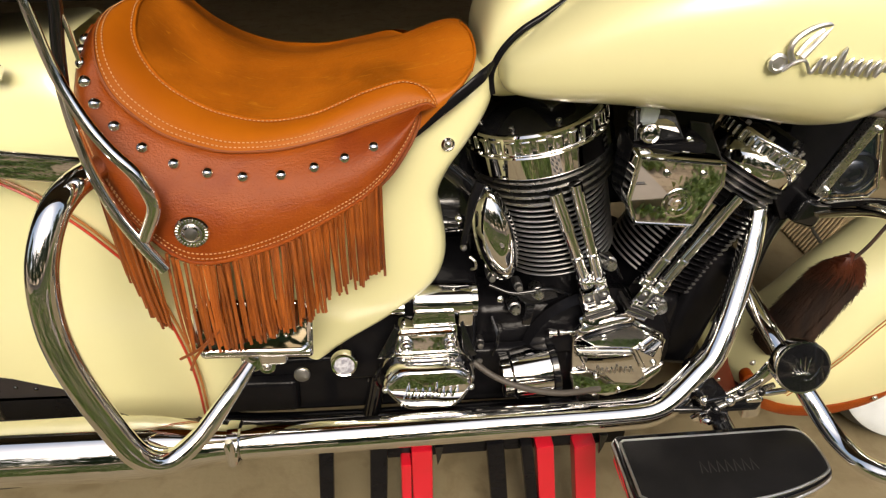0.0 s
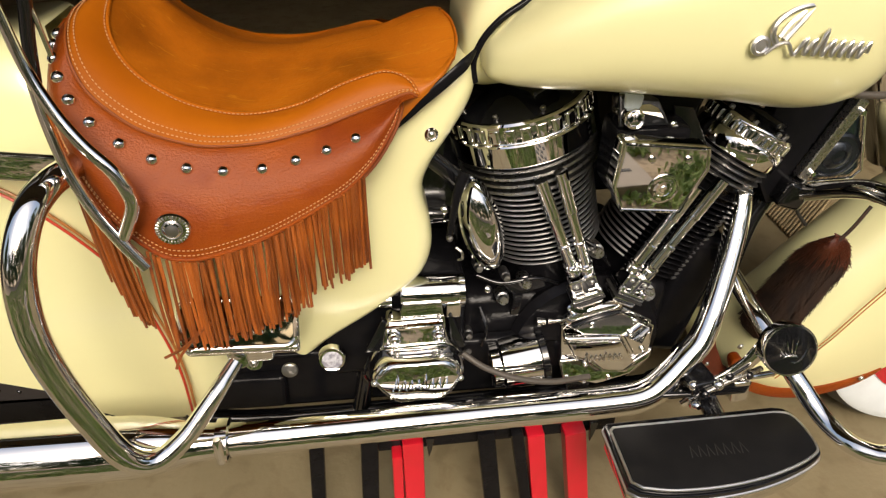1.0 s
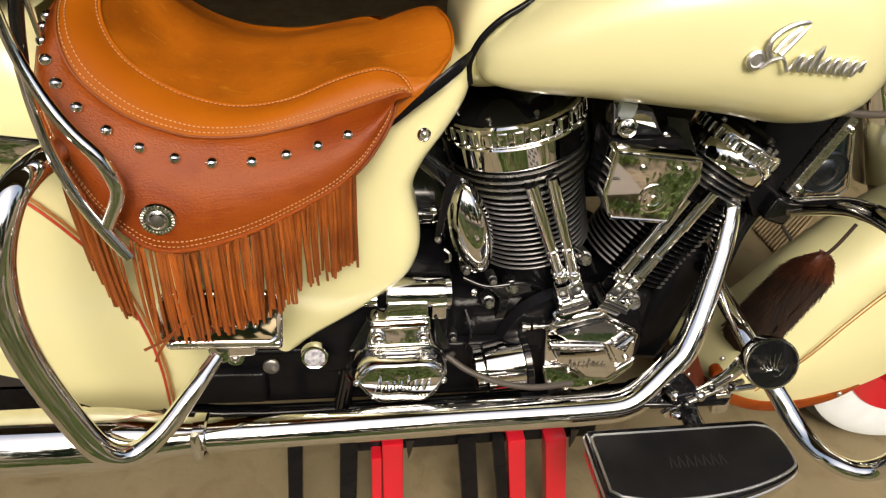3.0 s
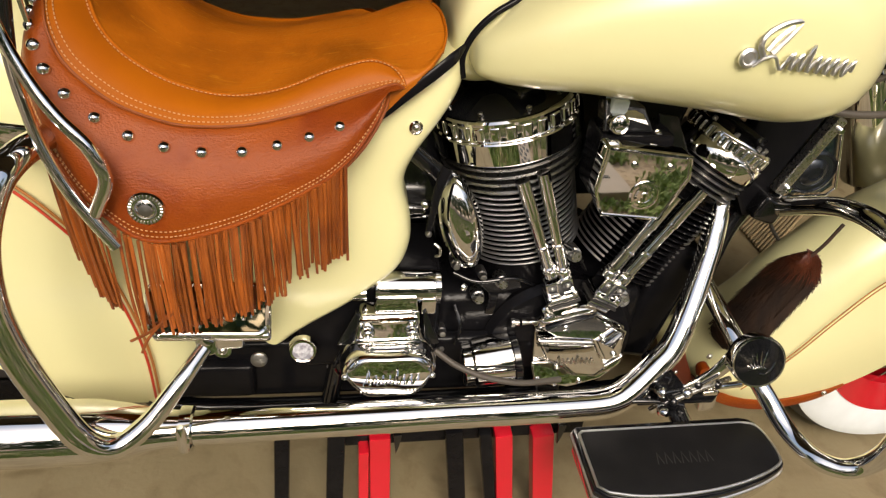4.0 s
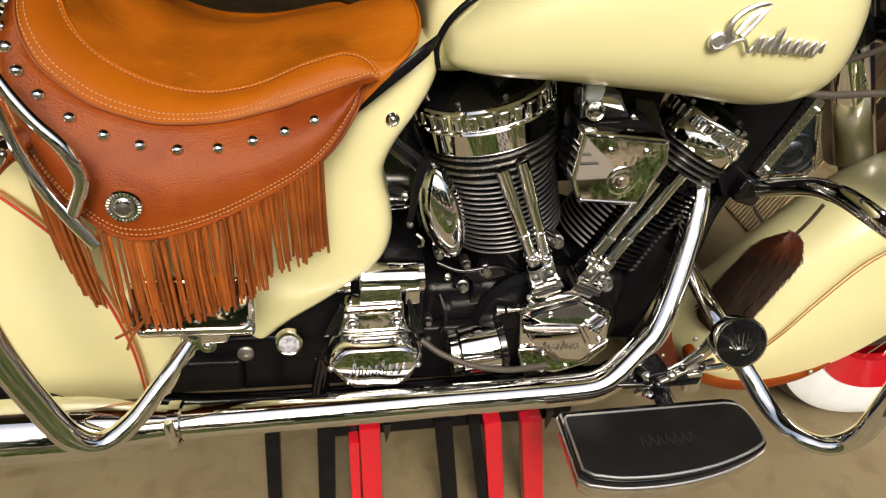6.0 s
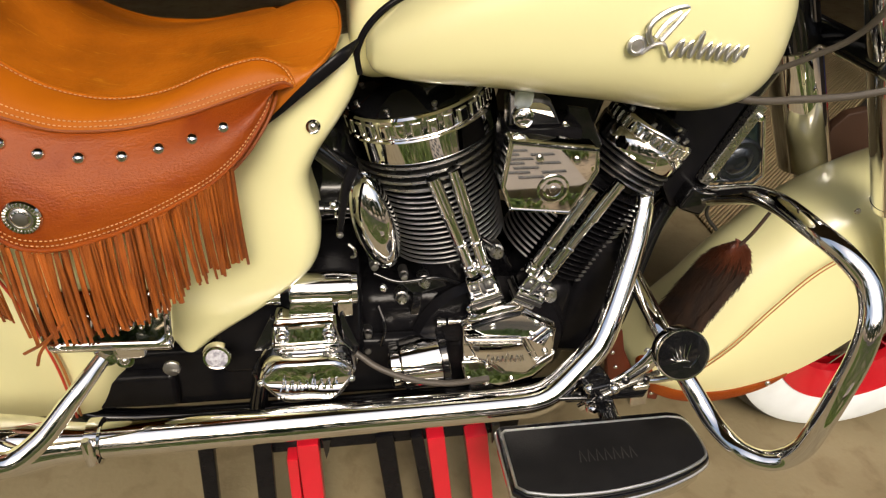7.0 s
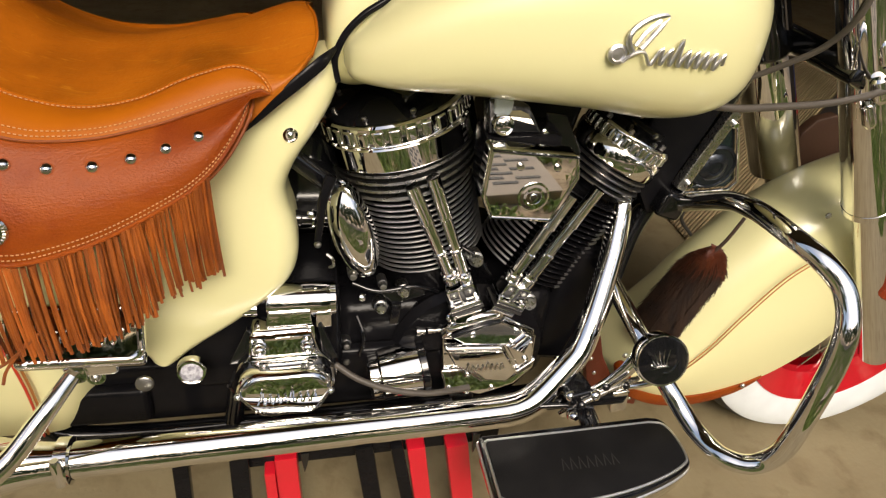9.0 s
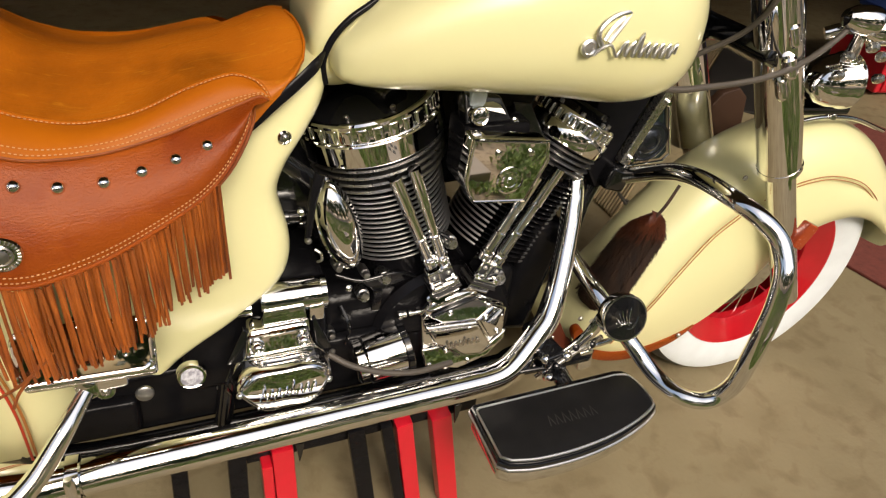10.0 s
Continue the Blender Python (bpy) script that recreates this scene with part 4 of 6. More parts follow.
for bx, bz, r, by in ((0.241, 0.547, 0.0085, -0.115), (0.204, 0.517, 0.0085, -0.115), (0.207, 0.563, 0.006, -0.115), (0.356, 0.600, 0.0095, -0.115), (-0.037, 0.461, 0.0055, -0.115), (-0.060, 0.445, 0.004, -0.115), (-0.055, 0.418, 0.005, -0.115), (-0.045, 0.377, 0.0065, -0.115),
                      (0.147, 0.443, 0.006, -0.115), (0.146, 0.408, 0.006, -0.115), (0.160, 0.590, 0.006, -0.12), (0.452, 0.512, 0.011, -0.125)):
    part("bolt_stud", lathe([(r * 1.3, -0.03), (r * 1.3, -0.004), (r, -0.002), (r, 0.006), (r * 0.85, 0.008), (0, 0.0085)], facing(bx, by, bz, 0, 12), 12), STEEL if r > 0.008 else CASEBOLT, engine, sharp=25)
b = rod([(0.125, -0.19, 0.474), (0.16, -0.205, 0.452), (0.21, -0.215, 0.432), (0.27, -0.215, 0.416), (0.34, -0.20, 0.404)], 0.0052, 10)
part("breather_hose", b, CABLE, engine, "grey hose")
fm = axis_frame((0.185, -0.135, 0.385), (1, 0.05, 0.12))
filt = part("oil_filter", lathe([(0.02, -0.008), (0.035, -0.004), (0.039, 0.0), (0.039, 0.014), (0.045, 0.018), (0.049, 0.090), (0.046, 0.096), (0, 0.096)], fm, 40), CHROME, engine, "chrome oil filter canister")
part("filter_band", lathe([(0.049, 0.082), (0.0515, 0.084), (0.0515, 0.094), (0.049, 0.096)], fm, 40, None, False), BLACK, filt)
# cam cover with facets
cam_cover = plate("cam_cover", [(0.305, 0.466), (0.399, 0.490), (0.469, 0.450), (0.470, 0.392), (0.436, 0.350), (0.374, 0.334), (0.310, 0.350)], -0.108, 0.028, 8, CHROME, engine, "faceted chrome cam cover", 0.004)
plate("cam_cover_top", [(0.313, 0.464), (0.398, 0.485), (0.461, 0.449), (0.446, 0.420), (0.412, 0.438), (0.340, 0.448)], -0.138, 0.007, 19, CHROME, cam_cover, "upper dark facet", 0.002)
plate("cam_cover_face", [(0.304, 0.452), (0.406, 0.444), (0.437, 0.386), (0.418, 0.367), (0.380, 0.373), (0.355, 0.396), (0.326, 0.407)], -0.142, 0.018, 6, CHROME, cam_cover, "raised chrome face", 0.006)
plate("cam_cover_corner", [(0.414, 0.438), (0.464, 0.440), (0.466, 0.396), (0.441, 0.388)], -0.136, 0.010, 2, CHROME, cam_cover, "side facet", 0.003)
plate("cam_cover_lip", [(0.303, 0.390), (0.345, 0.391), (0.378, 0.366), (0.416, 0.362), (0.474, 0.398), (0.470, 0.378), (0.435, 0.349), (0.374, 0.334), (0.310, 0.352)], -0.136, 0.016, 14, CHROME, cam_cover, "lower chrome lip", 0.005)
plate("cam_cover_base", [(0.318, 0.338), (0.369, 0.328), (0.372, 0.300), (0.331, 0.300)], -0.122, 0.018, 0, ALLOY, cam_cover, "satin lower boss", 0.004)
for loop_pts, y in (([(0.307, 0.466), (0.399, 0.4885), (0.467, 0.450), (0.467, 0.394)], -0.139), ([(0.304, 0.447), (0.404, 0.440), (0.434, 0.386)], -0.161), ([(0.308, 0.418), (0.330, 0.407), (0.356, 0.396), (0.380, 0.374), (0.417, 0.368), (0.438, 0.386)], -0.160)):
    part("cam_cover_bead", tube(bmesh.new(), [Vector((x, y, z)) for x, z in loop_pts], 0.0016, 8), CHROME, cam_cover, "raised chrome bead")
for bx, bz, y in ((0.354, 0.470, -0.143), (0.432, 0.464, -0.137), (0.424, 0.446, -0.146), (0.350, 0.385, -0.150), (0.395, 0.351, -0.154), (0.318, 0.358, -0.152), (0.350, 0.346, -0.153), (0.452, 0.404, -0.146)):
    part("cam_bolt", lathe([(0.0056, 0), (0.0056, 0.004), (0.0036, 0.0055), (0.0032, 0.003), (0, 0.003)], facing(bx, y, bz, 0, 10), 14), CHROME, cam_cover)
bm = bmesh.new()
for k in range(8):
    x0 = 0.345 + 0.0085 * k
    tube(bm, spline([(x0, -0.1625, 0.400), (x0 + 0.003, -0.1625, 0.410 + (0.006 if k in (0, 4) else 0)), (x0 + 0.006, -0.1625, 0.402)], 3), 0.0012, 6)
part("cam_script", bm, STEEL, cam_cover, "small raised strokes")
# rounded shoulder over the cover, with a flat oval boss
part("cam_shoulder", rod([(0.308, -0.132, 0.468), (0.322, -0.138, 0.488), (0.350, -0.140, 0.501), (0.390, -0.134, 0.503), (0.404, -0.124, 0.490)], [0.010, 0.013, 0.014, 0.013, 0.010], 14, 6), CHROME, cam_cover, "rounded chrome shoulder")
part("cam_shoulder_trim", rod([(0.318, -0.150, 0.474), (0.340, -0.154, 0.487), (0.372, -0.152, 0.495), (0.398, -0.142, 0.492)], 0.0045, 10), BLACK, cam_cover, "black inset line")
part("oval_boss", lathe([(0.0, -0.004), (0.024, -0.004), (0.024, 0.002), (0.021, 0.004), (0.019, 0.002), (0, 0.002)], facing(0.330, -0.146, 0.512, 0, 25) @ Matrix.Diagonal((1, 0.5, 1, 1)), 32), CHROME, cam_cover, "flat oval chrome boss")
part("lifter_cover", slab([(-0.03, -0.02), (0.05, -0.01), (0.10, 0.0), (0.09, 0.035), (0.0, 0.03), (-0.03, 0.02)], facing(0.338, -0.07, 0.490), 0.035, 0.005, 2), BLACK, engine, "black cover under the pushrods")
for pts, r in (([(0.16, -0.10, 0.560), (0.20, -0.11, 0.548), (0.26, -0.11, 0.552), (0.30, -0.10, 0.53)], 0.004), ([(0.33, -0.10, 0.62), (0.36, -0.11, 0.60), (0.385, -0.10, 0.56)], 0.004)):
    part("oil_line", rod(pts, r, 10), BLACK, engine, "thin black oil line")
for x0, r in ((0.268, 0.0085), (0.287, 0.006), (0.303, 0.005)):
    part("hose_fitting", lathe([(r * 0.7, -0.008), (r, -0.007), (r, -0.001), (r * 0.75, 0.0), (r * 0.75, 0.007), (r * 0.5, 0.009)], axis_frame((x0, -0.130, 0.473), (1, 0, -0.05)), 12), CHROME, engine, "chrome hose fitting")
# brackets, clips and cable stubs in the gap between gearbox and cylinders
plate("case_bracket", [(0.200, 0.540), (0.272, 0.548), (0.280, 0.528), (0.225, 0.515)], -0.095, 0.012, 10, BLACK, engine, "gloss black bracket")
part("case_stay", box((0.016, 0.02, 0.045), pose(0.228, -0.105, 0.500, 0, 6, 0), 0.003, 2), BLACK, engine, "gloss black stay")
for pts in ([(0.165, -0.11, 0.50), (0.175, -0.13, 0.470), (0.168, -0.13, 0.430)], [(-0.02, -0.17, 0.470), (-0.035, -0.18, 0.440), (-0.03, -0.17, 0.410)]):
    part("cable_stub", rod(pts, 0.0032, 8), BLACK, engine, "thin black cable")
for x0, z0 in ((0.172, 0.560), (0.104, 0.715)):
    part("cable_clip", lathe([(0.0045, -0.005), (0.006, -0.003), (0.006, 0.003), (0.0035, 0.005), (0, 0.0055)], axis_frame((x0, -0.138, z0), (0.3, -1, 0.4)), 10), CHROME, engine, "small chrome clip")
part("rear_strut", rod([(0.030, -0.10, 0.835), (0.105, -0.10, 0.765), (0.150, -0.10, 0.722)], 0.0135), BLACK, engine, "gloss black strut")
part("shock_bolt", lathe([(0.013, 0), (0.013, 0.026), (0.0105, 0.028), (0.0105, 0.042), (0.014, 0.044), (0.014, 0.052), (0.008, 0.054), (0.008, 0.066), (0, 0.067)], axis_frame((0.062, -0.105, 0.690), (1, 0, -0.06)), 20), BLACK, engine, "gloss black cross bolt")
part("shock_washer", lathe([(0.006, 0), (0.0155, 0.001), (0.0155, 0.004), (0.006, 0.005)], axis_frame((0.103, -0.105, 0.6875), (1, 0, -0.06)), 20), CHROME, engine, "chrome washer")
part("spring_clip", rod([(0.122, -0.13, 0.640), (0.130, -0.135, 0.634), (0.131, -0.135, 0.622), (0.125, -0.13, 0.616)], 0.0022, 8), STEEL, engine, "steel spring clip")
part("throttle_link", rod([(0.134, -0.13, 0.770), (0.121, -0.14, 0.738), (0.115, -0.14, 0.700), (0.110, -0.14, 0.668)], [0.009, 0.007, 0.0055, 0.005], 12), SATIN, engine, "dull black link arm")
part("link_joint", lathe([(0.0025, -0.005), (0.005, -0.003), (0.005, 0.002), (0.003, 0.005), (0, 0.0053)], axis_frame((0.110, -0.145, 0.668), (0.1, -1, 0.3)), 12), CASEBOLT, engine, "small steel joint")

# ----- frame -----
frame_ob = part("frame", rod([(0.78, 0, 1.0), (0.74, 0, 0.93), (0.5, 0, 0.89), (0.1, 0, 0.86), (-0.3, 0, 0.80)], 0.022, 12), BLACK, bike, "gloss black steel frame")
for s in (-1, 1):
    part("down_tube", rod([(0.80, s * 0.018, 0.87), (0.733, s * 0.018, 0.724), (0.691, s * 0.020, 0.632), (0.655, s * 0.035, 0.56), (0.60, s * 0.09, 0.42), (0.555, s * 0.12, 0.335), (0.50, s * 0.13, 0.31), (0.40, s * 0.13, 0.295), (-0.25, s * 0.13, 0.30), (-0.36, s * 0.13, 0.36)], 0.017, 12), BLACK, frame_ob, "gloss black frame tube")
    part("rear_tube", rod([(0.10, s * 0.10, 0.86), (0.02, s * 0.11, 0.70), (-0.03, s * 0.12, 0.40), (-0.05, s * 0.13, 0.30)], 0.016, 12), BLACK, frame_ob)
part("swing_arm", box((0.50, 0.03, 0.075), pose(-0.42, -0.125, 0.375, 0, 2, 0), 0.012, 3), SATIN, frame_ob, "gloss black swing arm")
part("oil_tank", box((0.18, 0.2, 0.26), pose(-0.07, 0, 0.68), 0.03, 4), SATIN, frame_ob, "gloss black oil tank")
part("lower_rail", box((0.78, 0.03, 0.13), pose(0.06, -0.105, 0.37, 0, 1.0, 0), 0.012, 3), SATIN, frame_ob, "black lower rail")

part("sump", box((0.66, 0.10, 0.17), pose(0.06, 0.0, 0.375), 0.02, 3), SATIN, frame_ob, "black oil sump")
part("battery_box", box((0.16, 0.16, 0.20), pose(0.12, 0.06, 0.72), 0.02, 3), BLACK, frame_ob, "gloss black battery box")
part("primary_case", slab([(-0.14, 0.36), (0.0, 0.34), (0.30, 0.28), (0.46, 0.31), (0.52, 0.40), (0.47, 0.52), (0.30, 0.58), (0.0, 0.56), (-0.12, 0.50)], SIDE @ Matrix.Translation((0, 0, -0.17)), 0.10, 0.02, 3), BLACK, frame_ob, "gloss black primary case")
# Added block, no known part: shuts out the bright background between the heads.
part("gap_block", box((0.14, 0.12, 0.20), pose(0.45, 0.02, 0.80, 0, 12, 0), 0.015, 3), SATIN, frame_ob, "added black block that shuts out the bright background")
part("head_bracket", box((0.30, 0.10, 0.05), pose(0.50, 0.0, 0.872), 0.012, 3), SATIN, frame_ob, "black head bracket")
part("front_engine_mount", box((0.08, 0.18, 0.26), pose(0.545, 0.0, 0.46, 0, 12, 0), 0.02, 3), SATIN, frame_ob, "black front engine mount")

# ----- exhaust -----
PIPE = [(0.612, -0.045, 0.690), (0.607, -0.066, 0.672), (0.600, -0.088, 0.642), (0.588, -0.112, 0.603), (0.562, -0.152, 0.550), (0.541, -0.182, 0.510), (0.530, -0.195, 0.488), (0.517, -0.206, 0.468), (0.496, -0.217, 0.449), (0.468, -0.230, 0.425), (0.448, -0.238, 0.410), (0.428, -0.244, 0.400), (0.402, -0.248, 0.3945), (0.36, -0.250, 0.394), (0.25, -0.256, 0.400), (0.15, -0.262, 0.407), (-0.03, -0.274, 0.419), (-0.25, -0.285, 0.431)]
exhaust = part("exhaust_pipe", rod(PIPE, [0.0190, 0.0190, 0.0195, 0.020, 0.0215, 0.023, 0.0245, 0.0255, 0.0255, 0.0255, 0.0255], 24, 8), CHROME, bike, "long chrome exhaust pipe with muffler")
mm = axis_frame((-0.24, -0.285, 0.431), (-1, -0.012, 0.045))
part("muffler", lathe([(0.0255, 0.0), (0.0265, 0.02), (0.030, 0.05), (0.040, 0.09), (0.0455, 0.13), (0.0460, 0.165), (0.0475, 0.167), (0.0475, 0.60), (0.040, 0.70), (0.0, 0.70)], mm, 40), CHROME, exhaust, "long chrome muffler")
part("pipe_clamp", lathe([(0.0260, -0.006), (0.0325, -0.004), (0.0325, 0.012), (0.0260, 0.014)], mm, 30, None, False), CHROME, exhaust, "chrome band clamp")
part("clamp_bolt", lathe([(0.005, -0.020), (0.0075, -0.018), (0.0075, 0.020), (0.005, 0.026), (0, 0.026)], axis_frame((-0.245, -0.313, 0.438), (0, 0.1, 1)), 12), CHROME, exhaust)
part("under_pipe", rod([(0.30, -0.20, 0.345), (0.1, -0.22, 0.36), (-0.2, -0.24, 0.375), (-0.8, -0.25, 0.40)], 0.020, 16), CHROME, exhaust, "second chrome pipe below")

# ----- guard bars, boards and pegs -----
GUARD = [(0.700, -0.03, 0.640), (0.721, -0.065, 0.656), (0.722, -0.12, 0.692), (0.714, -0.19, 0.734), (0.710, -0.235, 0.752), (0.710, -0.275, 0.760), (0.716, -0.325, 0.760), (0.732, -0.365, 0.751), (0.750, -0.393, 0.731), (0.754, -0.413, 0.709), (0.750, -0.430, 0.685), (0.746, -0.440, 0.642), (0.740, -0.445, 0.595), (0.737, -0.445, 0.534), (0.737, -0.440, 0.476), (0.727, -0.430, 0.438), (0.705, -0.420, 0.423), (0.679, -0.397, 0.420), (0.663, -0.357, 0.424), (0.650, -0.323, 0.440), (0.634, -0.293, 0.464), (0.622, -0.25, 0.486), (0.610, -0.20, 0.510), (0.599, -0.14, 0.533), (0.590, -0.10, 0.55)]
front_bar = part("front_guard_bar", rod(GUARD, 0.0148, 20, 6), CHROME, bike, "bent chrome engine guard bar")
part("bar_clamp", box((0.05, 0.06, 0.05), pose(0.705, -0.045, 0.652, 0, 20, 0), 0.01, 3), BLACK, front_bar, "black clamp on the frame tube")
rear_bar = part("rear_guard_bar", rod([(-0.33, -0.235, 0.872), (-0.345, -0.29, 0.874), (-0.358, -0.33, 0.858), (-0.371, -0.36, 0.811), (-0.378, -0.372, 0.745), (-0.371, -0.38, 0.680), (-0.352, -0.386, 0.605), (-0.328, -0.39, 0.540), (-0.299, -0.38, 0.516), (-0.262, -0.36, 0.533), (-0.226, -0.33, 0.568), (-0.197, -0.29, 0.592)], [0.015, 0.0165, 0.017, 0.017, 0.0165, 0.016, 0.0145, 0.0125, 0.010], 20, 8), CHROME, bike, "bent chrome saddle guard bar")
part("bar_end_lug", slab(round_rect(0.026, 0.034, 0.010), facing(-0.198, -0.262, 0.582, 8, 12), 0.016, 0.003, 2), CHROME, rear_bar, "rounded chrome lug")
part("bar_end_lug", slab(round_rect(0.024, 0.032, 0.011), facing(-0.181, -0.252, 0.565, -6, 12), 0.014, 0.003, 2), CHROME, rear_bar, "rounded chrome lug")
part("bar_end_bolt", dome(0.007, 0.006, facing(-0.181, -0.267, 0.565)), STEEL, rear_bar)
part("rear_bar_bracket", box((0.20, 0.012, 0.035), pose(-0.43, -0.225, 0.870, 0, 8, 0), 0.004), CHROME, rear_bar, "chrome bracket strap")
part("bracket_bolt", lathe([(0.011, 0), (0.011, 0.012), (0.008, 0.012), (0.008, 0.026), (0, 0.027)], facing(-0.462, -0.23, 0.885), 14), CHROME, rear_bar)
rail = part("seat_rail", rod([(-0.36, -0.25, 1.14), (-0.343, -0.268, 1.08), (-0.338, -0.272, 1.048), (-0.331, -0.277, 1.000), (-0.316, -0.285, 0.957), (-0.295, -0.293, 0.920), (-0.272, -0.298, 0.890), (-0.262, -0.300, 0.863), (-0.263, -0.300, 0.843), (-0.281, -0.300, 0.808)], [0.0050, 0.0052, 0.0056, 0.0062, 0.0068, 0.0074, 0.0078, 0.0078, 0.0078], 14, 6), CHROME, bike, "bent chrome rail beside the saddle")
part("rail_stay", rod([(-0.330, -0.277, 0.992), (-0.329, -0.280, 0.960), (-0.326, -0.284, 0.928), (-0.320, -0.290, 0.890), (-0.305, -0.298, 0.844), (-0.286, -0.302, 0.803), (-0.266, -0.304, 0.766)], [0.0045, 0.0058, 0.0064, 0.007, 0.0072], 14, 6), CHROME, rail, "chrome stay")
part("rail_upright", rod([(-0.338, -0.20, 1.10), (-0.344, -0.20, 1.045), (-0.354, -0.20, 1.005), (-0.364, -0.20, 0.955)], 0.0075, 12), BLACK, rail, "gloss black upright behind the saddle")
part("rail_brace", rod([(-0.345, -0.20, 1.050), (-0.340, -0.20, 1.030), (-0.337, -0.20, 0.985)], 0.0028, 10), CHROME, rail, "thin chrome brace")

bm_ = facing(-0.189, -0.255, 0.633, -3, 22)
tail = part("passenger_board", slab(round_rect(0.158, 0.075, 0.016), bm_, 0.014, 0.004, 3), CHROME, bike, "chrome folding passenger board with raised edge")
part("board_edge", tube(bmesh.new(), [bm_ @ Vector((x, y, 0.014)) for x, y in round_rect(0.148, 0.066, 0.014)] + [bm_ @ Vector((0.074, 0.02, 0.014))], 0.0035, 8, False), CHROME, tail, "raised chrome edge")
stroke = []
for k in range(9):
    x0 = -0.055 + 0.0125 * k
    stroke += [bm_ @ Vector(q) for q in ((x0, -0.012, 0.0148), (x0 + 0.004, 0.004, 0.0155), (x0 + 0.010, 0.012 if k in (0, 4) else 0.004, 0.0155), (x0 + 0.009, -0.010, 0.0148))]
bm = rod(stroke, 0.0016, 6, 3)
part("board_script", bm, CHROME, tail, "raised chrome strokes")
part("board_lip", box((0.152, 0.02, 0.020), pose(-0.189, -0.268, 0.598, 30, 3, 0), 0.006, 3), CHROME, tail, "chrome front lip")
part("board_hinge", box((0.05, 0.05, 0.03), pose(-0.175, -0.25, 0.585), 0.008, 3), CHROME, tail, "chrome hinge")

FB = [(0.330, -0.310), (0.336, -0.304), (0.608, -0.302), (0.628, -0.308), (0.637, -0.325), (0.641, -0.355), (0.640, -0.385), (0.630, -0.400), (0.590, -0.418), (0.530, -0.434), (0.460, -0.442), (0.390, -0.440), (0.345, -0.430), (0.331, -0.418)]
FB = FB[:2] + [(p.x, p.y) for p in spline([(x, y, 0) for x, y in FB[2:13]], 4)] + FB[13:]


def board_ring(sx, sy, z, r):
    pts = [pose(0, 0, z, 0.8, 0.5, 0) @ Vector((0.4885 + (x - 0.4885) * sx, -0.373 + (y + 0.373) * (sy - 0.10 if y > -0.373 and sy < 1 else sy), 0)) for x, y in FB]
    return tube(bmesh.new(), pts + pts[:2], r, 8, False)


board = part("floorboard", slab(FB, pose(0, 0, 0.397, 0.8, 0.5, 0), 0.018, 0.003, 2), BLACK, bike, "half-moon floorboard with black rubber pad and chrome rims")
inner = [(0.4885 + (x - 0.4885) * 0.955, -0.373 + (y + 0.373) * (0.79 if y > -0.373 else 0.89)) for x, y in FB]
part("floorboard_pad", slab(inner, pose(0, 0, 0.407, 0.8, 0.5, 0), 0.014, 0.003, 2), PAD, board, "black rubber pad")
part("floorboard_rim", board_ring(0.962, 0.905, 0.4195, 0.0023), SILVER, board, "bright chrome rim")
part("floorboard_lip", board_ring(1.0, 1.0, 0.404, 0.0026), SILVER, board, "bright chrome outer lip")
part("floorboard_skirt", slab([(0.4885 + (x - 0.4885) * 0.97, -0.373 + (y + 0.373) * 0.94) for x, y in FB], pose(0, 0, 0.368, 0.8, 0.5, 0), 0.030, 0.004, 2), CHROME, board, "chrome side skirt")
b = bmesh.new()
for k in range(7):
    tube(b, [pose(0, 0, 0.4198, 0.8, 0.5, 0) @ Vector(q) for q in ((0.44 + 0.013 * k, -0.385, 0), (0.444 + 0.013 * k, -0.365, 0.0005), (0.449 + 0.013 * k, -0.384, 0))], 0.0016, 6)
part("pad_script", b, RUBBER, board, "moulded strokes")
part("floorboard_bracket", slab([(-0.075, -0.018), (0.06, -0.020), (0.075, 0.0), (0.04, 0.012), (-0.02, 0.006), (-0.05, 0.022), (-0.075, 0.015)], facing(0.535, -0.225, 0.392, 0, 30), 0.022, 0.004, 2), BLACK, board, "black mounting bracket")
for a, c, mt in (((0.50, -0.275, 0.420), (0.61, -0.25, 0.440), CHROME), ((0.495, -0.27, 0.412), (0.585, -0.245, 0.462), BLACK), ((0.44, -0.26, 0.410), (0.53, -0.27, 0.404), BLACK)):
    part("linkage_rod", rod([a, Vector(a).lerp(Vector(c), 0.5) + Vector((0, 0, 0.004)), c], 0.0048, 10), BLACK if mt is BLACK else STEEL, board, "thin linkage rod")
for a in ((0.505, -0.277, 0.422), (0.585, -0.258, 0.436), (0.548, -0.262, 0.442)):
    part("linkage_joint", lathe([(0.004, -0.006), (0.0065, -0.004), (0.0065, 0.004), (0.004, 0.006), (0, 0.0065)], axis_frame(a, (0, -1, 0.4)), 14), BLACK, board, "steel linkage joint")
part("floorboard_arm", rod([(0.52, -0.15, 0.40), (0.52, -0.24, 0.395), (0.52, -0.32, 0.39)], 0.016, 12), BLACK, board)
part("floorboard_mount", box((0.045, 0.05, 0.028), pose(0.505, -0.245, 0.425, 0, 0, 10), 0.006, 3), BLACK, board, "chrome mount block")
for bx, by, bz in ((0.49, -0.262, 0.43), (0.53, -0.266, 0.43)):
    part("mount_bolt", dome(0.010, 0.010, facing(bx, by, bz), 16), CHROME, board)

peg_m = axis_frame((0.620, -0.246, 0.497), (-0.10, -0.95, 0.40)) @ Matrix.Diagonal((1.06, 1.06, 1, 1))
